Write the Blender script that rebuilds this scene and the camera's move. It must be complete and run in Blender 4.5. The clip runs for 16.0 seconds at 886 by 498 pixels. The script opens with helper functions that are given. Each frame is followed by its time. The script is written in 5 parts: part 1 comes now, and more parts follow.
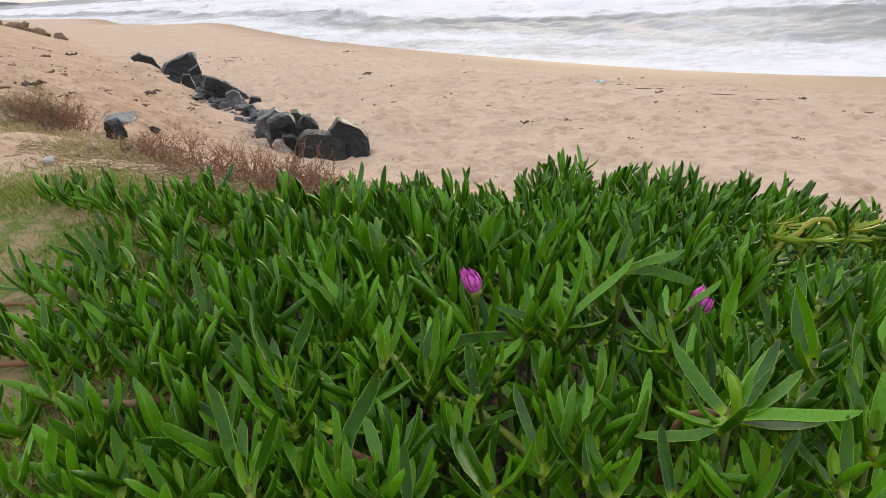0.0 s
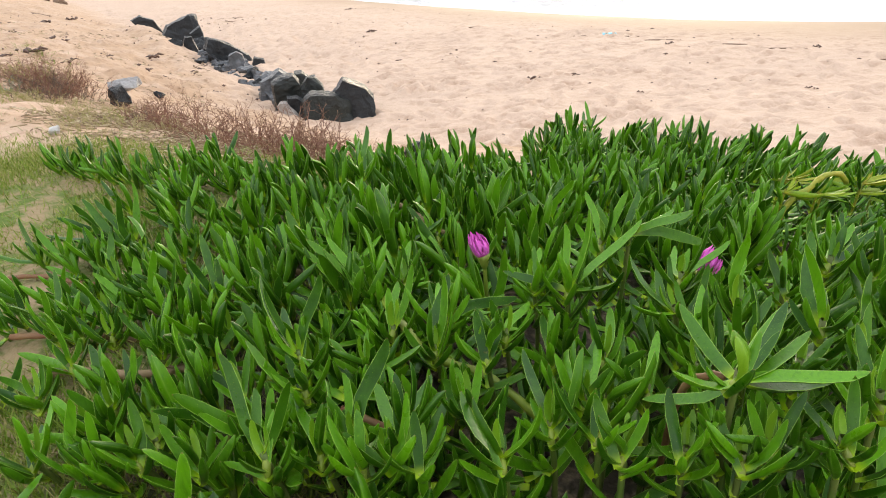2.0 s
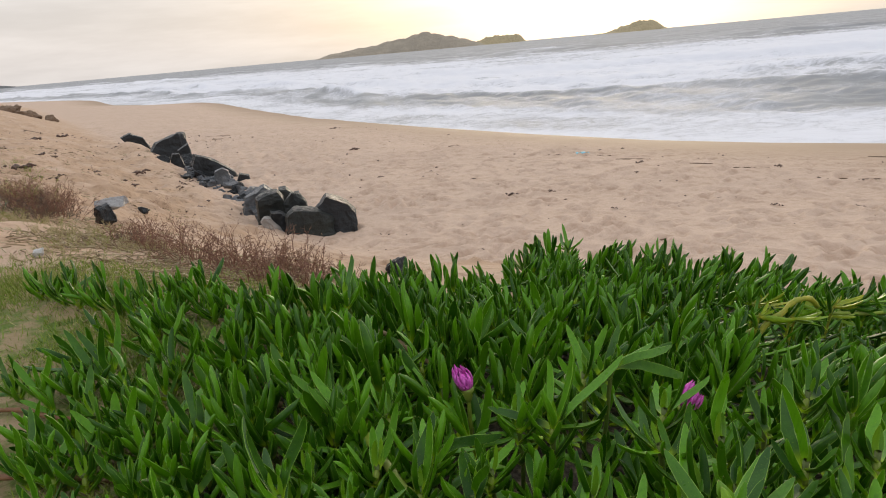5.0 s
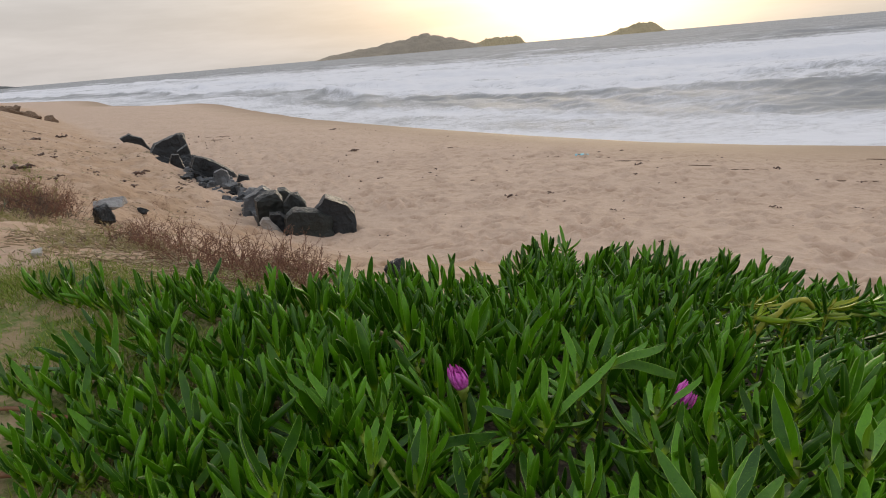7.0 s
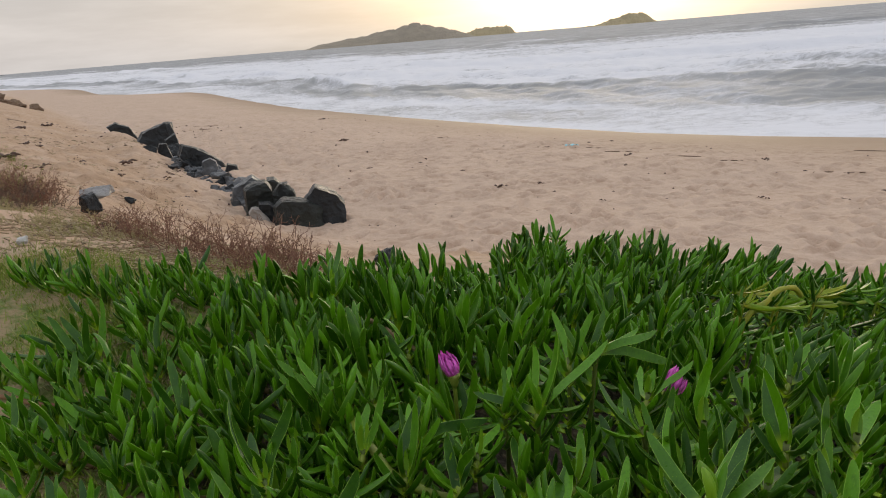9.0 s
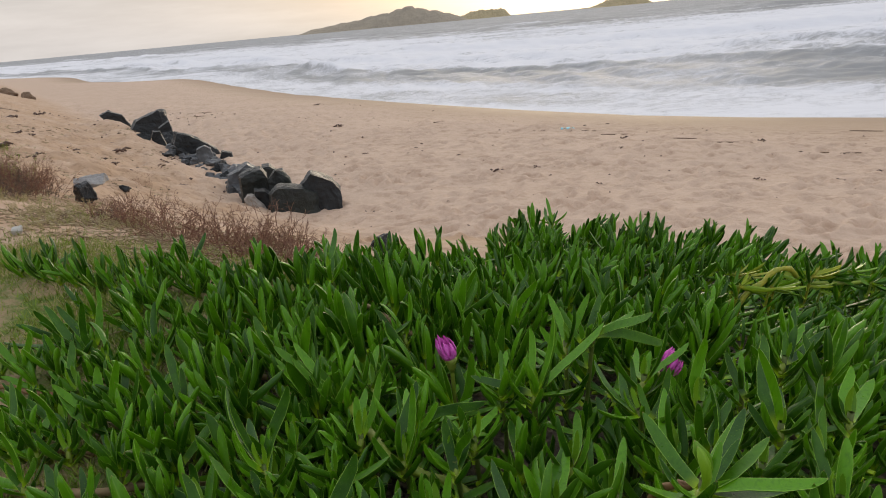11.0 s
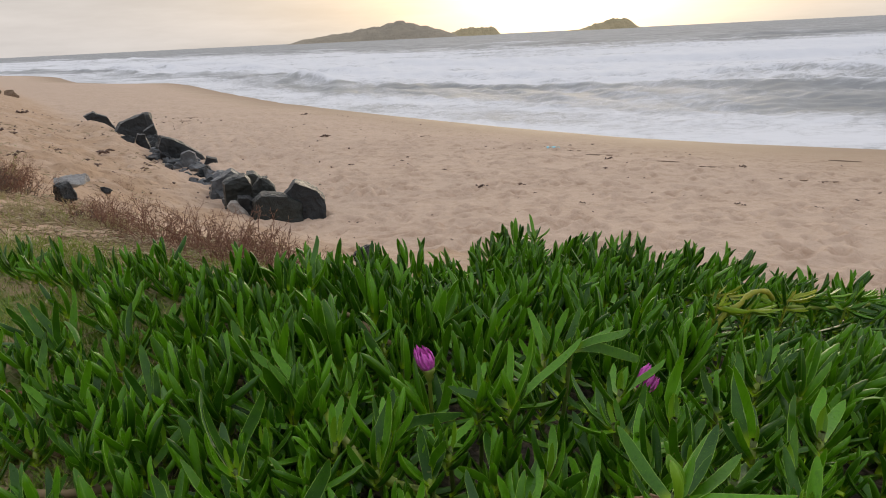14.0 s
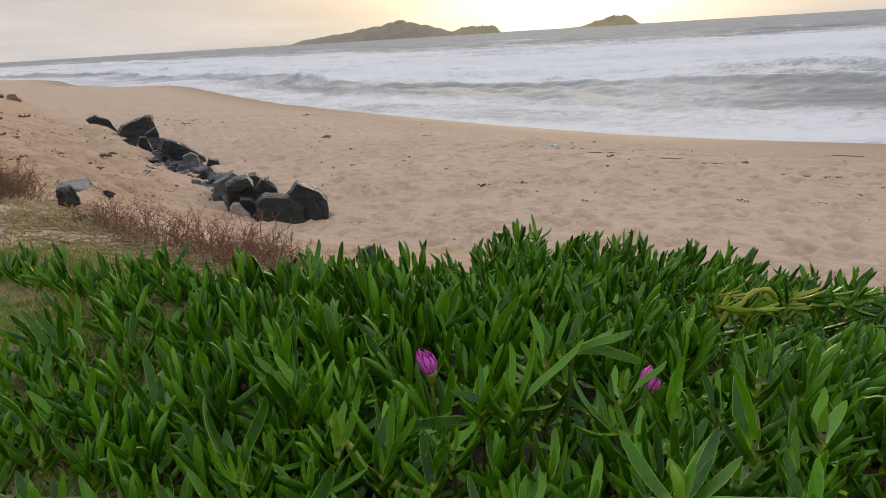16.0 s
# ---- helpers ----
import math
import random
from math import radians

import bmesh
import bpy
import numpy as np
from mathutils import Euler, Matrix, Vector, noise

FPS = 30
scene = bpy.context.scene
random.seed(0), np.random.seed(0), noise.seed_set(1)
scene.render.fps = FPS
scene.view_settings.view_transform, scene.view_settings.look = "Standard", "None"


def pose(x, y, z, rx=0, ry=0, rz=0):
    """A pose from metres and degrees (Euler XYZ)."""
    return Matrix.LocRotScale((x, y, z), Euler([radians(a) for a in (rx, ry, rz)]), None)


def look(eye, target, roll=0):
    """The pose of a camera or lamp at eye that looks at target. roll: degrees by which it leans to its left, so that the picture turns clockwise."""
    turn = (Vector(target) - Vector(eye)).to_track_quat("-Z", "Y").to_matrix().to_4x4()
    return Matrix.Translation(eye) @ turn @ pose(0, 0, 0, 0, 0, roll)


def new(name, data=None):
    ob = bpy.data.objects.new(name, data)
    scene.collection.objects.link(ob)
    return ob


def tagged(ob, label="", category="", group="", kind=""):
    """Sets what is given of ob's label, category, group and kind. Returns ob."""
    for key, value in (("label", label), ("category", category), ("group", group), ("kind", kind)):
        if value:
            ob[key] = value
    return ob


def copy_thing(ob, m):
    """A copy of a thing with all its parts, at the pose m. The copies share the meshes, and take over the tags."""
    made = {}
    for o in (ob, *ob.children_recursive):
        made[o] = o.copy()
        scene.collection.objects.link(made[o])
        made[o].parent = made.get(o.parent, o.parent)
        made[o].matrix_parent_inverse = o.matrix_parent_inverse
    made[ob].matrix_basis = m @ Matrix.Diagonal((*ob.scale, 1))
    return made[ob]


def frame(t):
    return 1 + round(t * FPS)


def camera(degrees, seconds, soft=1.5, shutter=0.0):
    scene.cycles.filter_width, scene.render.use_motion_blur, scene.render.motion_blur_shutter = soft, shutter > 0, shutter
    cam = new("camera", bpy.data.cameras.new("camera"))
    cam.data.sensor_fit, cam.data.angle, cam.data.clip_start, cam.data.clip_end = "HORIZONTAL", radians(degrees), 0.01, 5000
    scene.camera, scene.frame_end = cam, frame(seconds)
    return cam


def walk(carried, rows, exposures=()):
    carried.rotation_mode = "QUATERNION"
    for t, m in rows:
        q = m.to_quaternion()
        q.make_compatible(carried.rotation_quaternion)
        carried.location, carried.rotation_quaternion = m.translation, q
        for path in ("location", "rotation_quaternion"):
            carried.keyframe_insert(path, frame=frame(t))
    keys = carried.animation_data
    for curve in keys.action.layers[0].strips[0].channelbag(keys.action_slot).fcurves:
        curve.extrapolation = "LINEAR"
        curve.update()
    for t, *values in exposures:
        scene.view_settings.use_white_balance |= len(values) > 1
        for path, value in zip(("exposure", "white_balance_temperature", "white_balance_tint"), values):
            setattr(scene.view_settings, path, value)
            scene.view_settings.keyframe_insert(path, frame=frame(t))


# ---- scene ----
cam = camera(67.8, 16.0, 1.05)
PATH = [
    (0, (0.019, 0.03, 2.003), (-0.066, 1.871, 1.227), -4.4),
    (0.5, (0.019, 0.032, 1.995), (-0.062, 1.83, 1.122), -4.5),
    (1, (0.016, 0.035, 1.988), (-0.058, 1.776, 1.007), -4.2),
    (1.5, (0.018, 0.034, 1.993), (-0.069, 1.78, 1.02), -5.0),
    (2, (0.022, 0.034, 2.01), (-0.099, 1.823, 1.124), -6.1),
    (2.5, (0.024, 0.035, 2.02), (-0.074, 1.847, 1.18), -5.5),
    (3, (0.028, 0.043, 2.045), (-0.05, 1.877, 1.251), -5.1),
    (3.5, (0.025, 0.042, 2.045), (-0.029, 1.91, 1.332), -4.6),
    (4, (0.022, 0.036, 2.046), (-0.01, 1.931, 1.407), -4.2),
    (4.2, (0.02, 0.034, 2.047), (-0.022, 1.947, 1.467), -4.8),
    (6.5, (0.023, 0.027, 2.042), (-0.009, 1.938, 1.455), -5.3),
    (7, (0.025, 0.024, 2.045), (-0.007, 1.938, 1.467), -5.0),
    (7.5, (0.027, 0.021, 2.045), (0.016, 1.94, 1.481), -4.4),
    (8, (0.025, 0.023, 2.045), (0.018, 1.938, 1.468), -4.3),
    (8.5, (0.022, 0.027, 2.04), (0.028, 1.939, 1.454), -4.0),
    (9, (0.023, 0.027, 2.038), (0.019, 1.933, 1.43), -4.7),
    (11.5, (0.025, 0.027, 2.037), (0.027, 1.917, 1.385), -5.3),
    (12, (0.03, 0.025, 2.035), (0.044, 1.921, 1.398), -4.5),
    (12.5, (0.026, 0.023, 2.036), (0.051, 1.917, 1.394), -3.6),
    (13, (0.025, 0.023, 2.034), (0.061, 1.92, 1.402), -3.2),
    (13.5, (0.024, 0.024, 2.034), (0.074, 1.922, 1.406), -2.8),
    (14, (0.025, 0.024, 2.032), (0.082, 1.927, 1.418), -2.8),
    (14.5, (0.027, 0.024, 2.035), (0.082, 1.929, 1.429), -3.1),
    (15, (0.025, 0.023, 2.034), (0.08, 1.929, 1.43), -2.8),
    (15.5, (0.027, 0.025, 2.034), (0.081, 1.926, 1.417), -3.1),
    (16, (0.028, 0.023, 2.039), (0.076, 1.925, 1.423), -3.5),
]
EXPOSURE = [(0, 0.56), (0.5, 0.81), (1, 1.18), (1.5, 1.26), (2, 1.12), (2.5, 0.92), (3, 0.72), (3.5, 0.52), (4.2, 0.40), (6.3, 0.0), (7, -0.05), (9, 0.0), (11.5, 0.12), (13, 0.08), (16, 0.0)]
walk(cam, [(t, look(eye, target, roll)) for t, eye, target, roll in PATH], EXPOSURE)

# ---- light ----
SUN_AZ, SUN_EL = radians(12.5), radians(7.0)
SUN_DIR = Vector((math.sin(SUN_AZ) * math.cos(SUN_EL), math.cos(SUN_AZ) * math.cos(SUN_EL), math.sin(SUN_EL)))


class Nodes:
    """Short hand for node trees."""

    def __init__(self, tree):
        self.t = tree
        tree.nodes.clear()

    def add(self, kind, **sets):
        n = self.t.nodes.new(kind)
        for k, v in sets.items():
            if k in n.inputs.keys():
                self.put(n.inputs[k], v)
            else:
                setattr(n, k, v)
        return n

    def put(self, socket, v):
        if isinstance(v, bpy.types.NodeSocket):
            self.t.links.new(v, socket)
        else:
            socket.default_value = v

    def math(self, op, a, b=0.0, c=0.0, clamp=False):
        n = self.t.nodes.new("ShaderNodeMath")
        n.operation, n.use_clamp = op, clamp
        for i, v in enumerate((a, b, c)):
            self.put(n.inputs[i], v)
        return n.outputs[0]

    def mix(self, fac, a, b, blend="MIX"):
        n = self.t.nodes.new("ShaderNodeMix")
        n.data_type, n.blend_type, n.clamp_factor = "RGBA", blend, True
        self.put(n.inputs[0], fac)
        for i, v in ((6, a), (7, b)):
            self.put(n.inputs[i], (*v, 1) if isinstance(v, tuple) and len(v) == 3 else v)
        return n.outputs[2]

    def noise(self, scale, detail=3.0, vector=None, rough=0.55, distort=0.0):
        n = self.t.nodes.new("ShaderNodeTexNoise")
        n.inputs["Scale"].default_value, n.inputs["Detail"].default_value = scale, detail
        n.inputs["Roughness"].default_value, n.inputs["Distortion"].default_value = rough, distort
        if vector:
            self.put(n.inputs["Vector"], vector)
        return n.outputs["Fac"]

    def step(self, v, lo, hi, to_lo=0.0, to_hi=1.0):
        n = self.t.nodes.new("ShaderNodeMapRange")
        n.interpolation_type = "SMOOTHSTEP"
        for i, x in enumerate((v, lo, hi, to_lo, to_hi)):
            self.put(n.inputs[i], x)
        return n.outputs[0]

    def attr(self, name):
        n = self.t.nodes.new("ShaderNodeAttribute")
        n.attribute_name = name
        return n

    def bump(self, height, strength, distance, normal=None):
        n = self.t.nodes.new("ShaderNodeBump")
        n.inputs["Strength"].default_value, n.inputs["Distance"].default_value = strength, distance
        self.put(n.inputs["Height"], height)
        if normal:
            self.put(n.inputs["Normal"], normal)
        return n.outputs[0]

    def vec(self, op, a, b):
        n = self.t.nodes.new("ShaderNodeVectorMath")
        n.operation = op
        self.put(n.inputs[0], a)
        self.put(n.inputs[1], b)
        return n


def make_world():
    world = bpy.data.worlds.new("sky")
    scene.world = world
    world.use_nodes = True
    n = Nodes(world.node_tree)
    way = n.add("ShaderNodeTexCoord").outputs["Generated"]
    sky = n.add("ShaderNodeTexSky", sky_type="NISHITA", sun_disc=False, sun_elevation=SUN_EL, sun_rotation=SUN_AZ,
                dust_density=4.0, air_density=1.0, ozone_density=1.0).outputs[0]
    sep = n.add("ShaderNodeSeparateXYZ", Vector=way)
    up = n.math("MAXIMUM", sep.outputs[2], 0.0)
    # overcast: flat layered cloud, brighter overhead
    cloud = n.mix(n.step(up, 0.0, 0.55), (0.80, 0.75, 0.72), (0.90, 0.93, 1.0))
    flat = n.vec("MULTIPLY", way, (2.0, 2.0, 13.0)).outputs[0]
    veil = n.step(n.noise(1.6, 5.0, flat, 0.6), 0.3, 0.75, 0.88, 1.1)
    cloud = n.mix(1.0, cloud, n.vec("MULTIPLY", (1.0, 1.0, 1.0), n.add("ShaderNodeCombineXYZ", X=veil, Y=veil, Z=veil).outputs[0]).outputs[0], "MULTIPLY")
    # the sun's glow through the cloud
    near = n.math("MAXIMUM", n.vec("DOT_PRODUCT", way, tuple(SUN_DIR)).outputs["Value"], 0.0)
    glow = n.mix(n.math("POWER", near, 14.0), (0.0, 0.0, 0.0), (0.30, 0.19, 0.02))
    core = n.mix(n.math("POWER", near, 75.0), (0.0, 0.0, 0.0), (1.5, 1.25, 0.85))
    both = n.mix(1.0, glow, core, "ADD")
    nishita = n.mix(1.0, sky, (0.06, 0.06, 0.06), "MULTIPLY")
    total = n.mix(1.0, n.mix(0.8, nishita, cloud), both, "ADD")
    bg = n.add("ShaderNodeBackground", Color=total, Strength=1.0)
    n.t.links.new(bg.outputs[0], n.add("ShaderNodeOutputWorld").inputs[0])


make_world()
sun = new("sun", bpy.data.lights.new("sun", "SUN"))
sun.data.energy, sun.data.angle, sun.data.color = 0.8, radians(32), (1.0, 0.86, 0.66)
sun.matrix_world = look(SUN_DIR * 50, (0, 0, 0))

# ---- land ----
SEA = -0.8
SHORE = ((-1800, 1100), (-450, 420), (-150, 195), (-67, 112.6), (-48, 94), (-34.7, 71.5), (-25.7, 62.2), (-19.3, 58), (-12.2, 44.1), (-6.75, 34.2),
         (-0.85, 25.8), (2.85, 20.9), (5.5, 17.8), (7.7, 15.9), (10.3, 14.1), (20, 8), (60, -16), (900, -520))
EDGE = ((-1800, 700), (-150, 140), (-40, 56), (-12, 17), (-6, 8.5), (-3.4, 5.1), (-2.6, 3.9), (-2, 3.3), (-1.4, 2.8), (-0.9, 2.4), (-0.3, 2.0), (0.3, 2.3), (1.5, 2.3),
        (4, 1.2), (60, -32), (900, -560))
TOE = ((-1800, 800), (-150, 165), (-40, 66), (-20, 36), (-10.3, 21.4), (-7.5, 17.6), (-4.5, 12.0), (-2.8, 9.2), (-1.2, 7.3), (0, 6.2), (4, 4.5), (60, -26), (900, -540))


def on_line(line, x):
    return np.interp(x, [p[0] for p in line], [p[1] for p in line])


def ease(v, lo, hi):
    t = np.clip((v - lo) / (hi - lo), 0, 1)
    return t * t * (3 - 2 * t)


def waves_noise(x, y, seed=0):
    """Smooth unevenness from a handful of sines, about -1 to 1."""
    rng = np.random.RandomState(seed)
    out = 0
    for _ in range(7):
        a, f, p = rng.uniform(0, 6.28), rng.uniform(0.6, 1.7), rng.uniform(0, 6.28)
        out = out + np.sin(f * (x * np.cos(a) + y * np.sin(a)) + p)
    return out / 4


def onshore(x, y):
    """Metres up the beach from the water's edge."""
    return (on_line(SHORE, x) - y) * 0.6


def lawn(x, y):
    z = 1.56 - 0.20 * np.clip(x + 0.4, 0, 2.2) - 0.1 * np.clip(y - 0.8, 0, 2) * ease(x, -0.6, 0.0)
    z = z - 0.22 * np.clip(y - 1.45 - 0.9 * np.clip(-x - 0.7, 0, 900), 0, 2.2) * (1 - 0.85 * ease(x, -0.35, 0.0))
    return z + 0.012 * waves_noise(x * 5, y * 5, 3)


def land(x, y):
    """Height of the ground."""
    x, y = np.asarray(x, float), np.asarray(y, float)
    d = onshore(x, y)
    beach = SEA + np.where(d > 0, 0.9 * (1 - np.exp(-np.maximum(d, 0) / 5.0)), np.maximum(0.12 * d, -3.0))
    e, t = on_line(EDGE, x), on_line(TOE, x)
    f = np.clip((y - e) / (t - e), 0, 1)
    s = 0.45 * f + 0.55 * f * f * (3 - 2 * f)
    near = np.hypot(x, y)
    top = lawn(x, y) + ease(near, 8, 40) * 0.4
    rough = 0.05 * waves_noise(x * 1.1, y * 1.1, 5) * ease(f, 0.0, 0.15) * ease(d, 1, 6)
    across = (x + 2.3) * 0.862 + (y - 8.3) * 0.507
    along = -(x + 2.3) * 0.507 + (y - 8.3) * 0.862
    heap = (0.10 + 0.014 * along) * np.exp(-((across + 0.50) / 0.42) ** 2) * ease(along, -0.6, 1.2) * (1 - ease(along, 10, 14))
    return top * (1 - s) + beach * s + rough * (1 - ease(near, 40, 120)) + heap
# ---- land end ----

# ---- materials ----
def material(name):
    m = bpy.data.materials.new(name)
    m.use_nodes = True
    n = Nodes(m.node_tree)
    b = n.add("ShaderNodeBsdfPrincipled")
    n.t.links.new(b.outputs[0], n.add("ShaderNodeOutputMaterial").inputs[0])
    return m, n, b


def place(n):
    return n.add("ShaderNodeNewGeometry").outputs["Position"]


def ground_material():
    m, n, b = material("sand_and_turf")
    p = place(n)
    fine, mid, wide = n.noise(420, 2, p), n.noise(11, 4, p), n.noise(0.8, 3, p)
    sand = n.mix(n.step(wide, 0.3, 0.7), (0.545, 0.392, 0.29), (0.60, 0.442, 0.335))
    sand = n.mix(n.step(mid, 0.35, 0.75), sand, (0.63, 0.47, 0.358))
    sand = n.mix(n.step(n.noise(4.5, 5, p, 0.7), 0.50, 0.66, 0.0, 0.6), sand, (0.42, 0.28, 0.19))
    sand = n.mix(n.step(fine, 0.55, 0.75), sand, (0.42, 0.30, 0.21))
    sand = n.mix(n.math('MULTIPLY', n.attr('bank').outputs['Fac'], n.step(n.noise(1.7, 5, p, 0.65), 0.3, 0.6, 0.25, 0.75)), sand, (0.45, 0.295, 0.178))
    # trodden weed crumbs and coarse grains on the dune
    grit = n.math('MULTIPLY', n.attr('bank').outputs['Fac'], n.step(n.noise(9, 6, p, 0.75), 0.52, 0.66, 0.0, 0.75))
    sand = n.mix(grit, sand, (0.30, 0.19, 0.11))
    # wet sand near the water
    wet = n.math("ADD", n.attr("up_beach").outputs["Fac"], n.math("MULTIPLY", n.math("SUBTRACT", n.noise(0.7, 3, p), 0.5), 2.0))
    wet = n.step(wet, 0.3, 5.5, 1.0, 0.0)
    sand = n.mix(wet, sand, (0.34, 0.225, 0.135))
    # thin turf and bare soil on the bank
    turf = n.attr("turf").outputs["Fac"]
    soil = n.mix(n.step(n.noise(13, 5, p, 0.7), 0.40, 0.58), (0.30, 0.22, 0.115), (0.095, 0.15, 0.014))
    cover = n.math("MULTIPLY", turf, n.step(n.noise(6, 5, p, 0.6), 0.22, 0.42, 0.55, 1.0))
    col = n.mix(cover, sand, soil)
    # dead leaves and humus under the plants
    humus = n.mix(n.step(n.noise(55, 4, p), 0.45, 0.7), (0.055, 0.042, 0.028), (0.20, 0.15, 0.09))
    n.put(b.inputs["Base Color"], n.mix(n.attr("litter").outputs["Fac"], col, humus))
    film = n.step(n.attr("up_beach").outputs["Fac"], 0.1, 1.0, 1.0, 0.0)
    n.put(b.inputs["Roughness"], n.math("SUBTRACT", n.math("SUBTRACT", 0.95, n.math("MULTIPLY", wet, 0.28)), n.math("MULTIPLY", film, 0.05)))
    b.inputs["Specular IOR Level"].default_value = 0.5
    h = n.math("ADD", n.math("MULTIPLY", n.noise(9, 4, p, 0.6), 1.0), n.math("MULTIPLY", n.noise(160, 2, p), 0.12))
    keep = n.math("SUBTRACT", 1.0, wet)
    n.put(b.inputs["Normal"], n.bump(n.math("MULTIPLY", h, keep), 0.75, 0.035))
    return m


def water_material():
    m, n, b = material("surf_water")
    flow = n.attr("flow").outputs["Vector"]
    foam = n.attr("foam").outputs["Fac"]
    lace = n.noise(1.25, 9, n.vec("MULTIPLY", flow, (0.9, 0.9, 1.0)).outputs[0], 0.72, 2.0)
    streak = n.noise(0.13, 4, n.vec("MULTIPLY", flow, (0.65, 1.0, 1.0)).outputs[0], 0.55, 1.4)
    mask = n.math("ADD", foam, n.math("ADD", n.math("MULTIPLY", n.math("SUBTRACT", lace, 0.5), 1.6), n.math("MULTIPLY", n.math("SUBTRACT", streak, 0.5), 1.5)))
    mask = n.step(mask, 0.0, 0.75)
    sea = n.mix(n.step(streak, 0.35, 0.65), (0.29, 0.295, 0.30), (0.42, 0.42, 0.43))
    n.put(b.inputs["Base Color"], n.mix(mask, sea, (0.80, 0.80, 0.835)))
    n.put(b.inputs["Roughness"], n.math('ADD', n.step(mask, 0.0, 1.0, 0.55, 0.9), n.step(n.add('ShaderNodeSeparateXYZ', Vector=flow).outputs[1], 20.0, 120.0, 0.0, 0.35), clamp=True))
    b.inputs["IOR"].default_value = 1.33
    b.inputs["Specular IOR Level"].default_value = 0.5
    h = n.math("ADD", n.math("MULTIPLY", n.noise(1.6, 5, n.vec("MULTIPLY", flow, (0.5, 1.0, 1.0)).outputs[0], 0.6), 1.0), n.math("MULTIPLY", mask, 0.5))
    n.put(b.inputs["Normal"], n.bump(h, 0.55, 0.10))
    return m


def rock_material(name, dark, light, vein=(0.5, 0.5, 0.5)):
    m, n, b = material(name)
    c = n.add("ShaderNodeTexCoord").outputs["Object"]
    mid, fine = n.noise(3.2, 6, c, 0.65), n.noise(26, 5, c, 0.6)
    col = n.mix(n.step(mid, 0.35, 0.7), dark, light)
    col = n.mix(n.step(fine, 0.6, 0.8), col, tuple(0.55 * v for v in dark))
    strata = n.noise(2.0, 4, n.vec("MULTIPLY", c, (1.0, 2.0, 9.0)).outputs[0], 0.6)
    col = n.mix(n.step(strata, 0.60, 0.70, 0.0, 0.35), col, vein)
    up = n.add("ShaderNodeSeparateXYZ", Vector=n.add("ShaderNodeNewGeometry").outputs["Normal"]).outputs[2]
    dust = n.math("MULTIPLY", n.step(up, 0.45, 0.95), n.step(n.noise(5, 4, c), 0.45, 0.66, 0.0, 0.16))
    n.put(b.inputs["Base Color"], n.mix(dust, col, (0.30, 0.25, 0.21)))
    n.put(b.inputs["Roughness"], n.step(mid, 0.3, 0.7, 0.30, 0.5))
    b.inputs["Specular IOR Level"].default_value = 0.36
    n.put(b.inputs["Normal"], n.bump(n.math("ADD", n.noise(7, 6, c, 0.7), n.math("MULTIPLY", strata, 0.25)), 0.8, 0.05))
    return m


def leaf_material(name, deep, fresh, base, random_from):
    m, n, b = material(name)
    if random_from == "object":
        r = n.add("ShaderNodeObjectInfo").outputs["Random"]
    else:
        r = n.add("ShaderNodeNewGeometry").outputs["Random Per Island"]
    along, rim = n.attr("along").outputs["Fac"], n.attr("rim").outputs["Fac"]
    c = place(n)
    col = n.mix(n.step(r, 0.1, 0.95), deep, fresh)
    col = n.mix(n.step(n.noise(38, 3, c), 0.4, 0.75, 0.0, 0.3), col, fresh)
    col = n.mix(n.step(rim, 0.30, 0.95, 0.0, 0.85), col, (0.40, 0.62, 0.10))
    streak = n.noise(300, 2, n.vec('MULTIPLY', c, (1.0, 1.0, 0.16)).outputs[0])
    col = n.mix(n.step(streak, 0.45, 0.75, 0.0, 0.35), col, deep)
    col = n.mix(n.step(along, 0.0, 0.22, 0.85, 0.0), col, base)
    col = n.mix(n.step(along, 0.975, 1.0, 0.0, 0.6), col, (0.30, 0.16, 0.08))
    col = n.mix(n.step(n.noise(900, 1, c), 0.66, 0.8, 0.0, 0.3), col, base)
    n.put(b.inputs["Base Color"], col)
    n.put(b.inputs["Roughness"], n.step(n.noise(60, 3, c), 0.3, 0.7, 0.27, 0.44))
    b.inputs["Specular IOR Level"].default_value = 0.33
    n.put(b.inputs["Normal"], n.bump(n.noise(160, 3, c), 0.12, 0.004))
    return m


def plain_material(name, one, two, scale=30.0, rough=0.8, bump=0.3, depth=0.01):
    m, n, b = material(name)
    c = n.add("ShaderNodeTexCoord").outputs["Object"]
    f = n.noise(scale, 5, c, 0.6)
    n.put(b.inputs["Base Color"], n.mix(n.step(f, 0.3, 0.7), one, two))
    b.inputs["Roughness"].default_value = rough
    n.put(b.inputs["Normal"], n.bump(f, bump, depth))
    return m


def island_material(name, one, two):
    m, n, b = material(name)
    c = place(n)
    col = n.mix(n.step(n.noise(0.03, 6, c, 0.65), 0.35, 0.7), one, two)
    n.put(b.inputs["Base Color"], col)
    b.inputs["Roughness"].default_value = 1.0
    n.put(b.inputs["Normal"], n.bump(n.noise(0.06, 6, c, 0.7), 1.0, 8.0))
    return m


def blade_material(name, one, two, tip):
    m, n, b = material(name)
    r = n.add("ShaderNodeNewGeometry").outputs["Random Per Island"]
    n.put(b.inputs["Base Color"], n.mix(n.step(r, 0.7, 1.0), n.mix(r, one, two), tip))
    b.inputs["Roughness"].default_value = 0.7
    return m


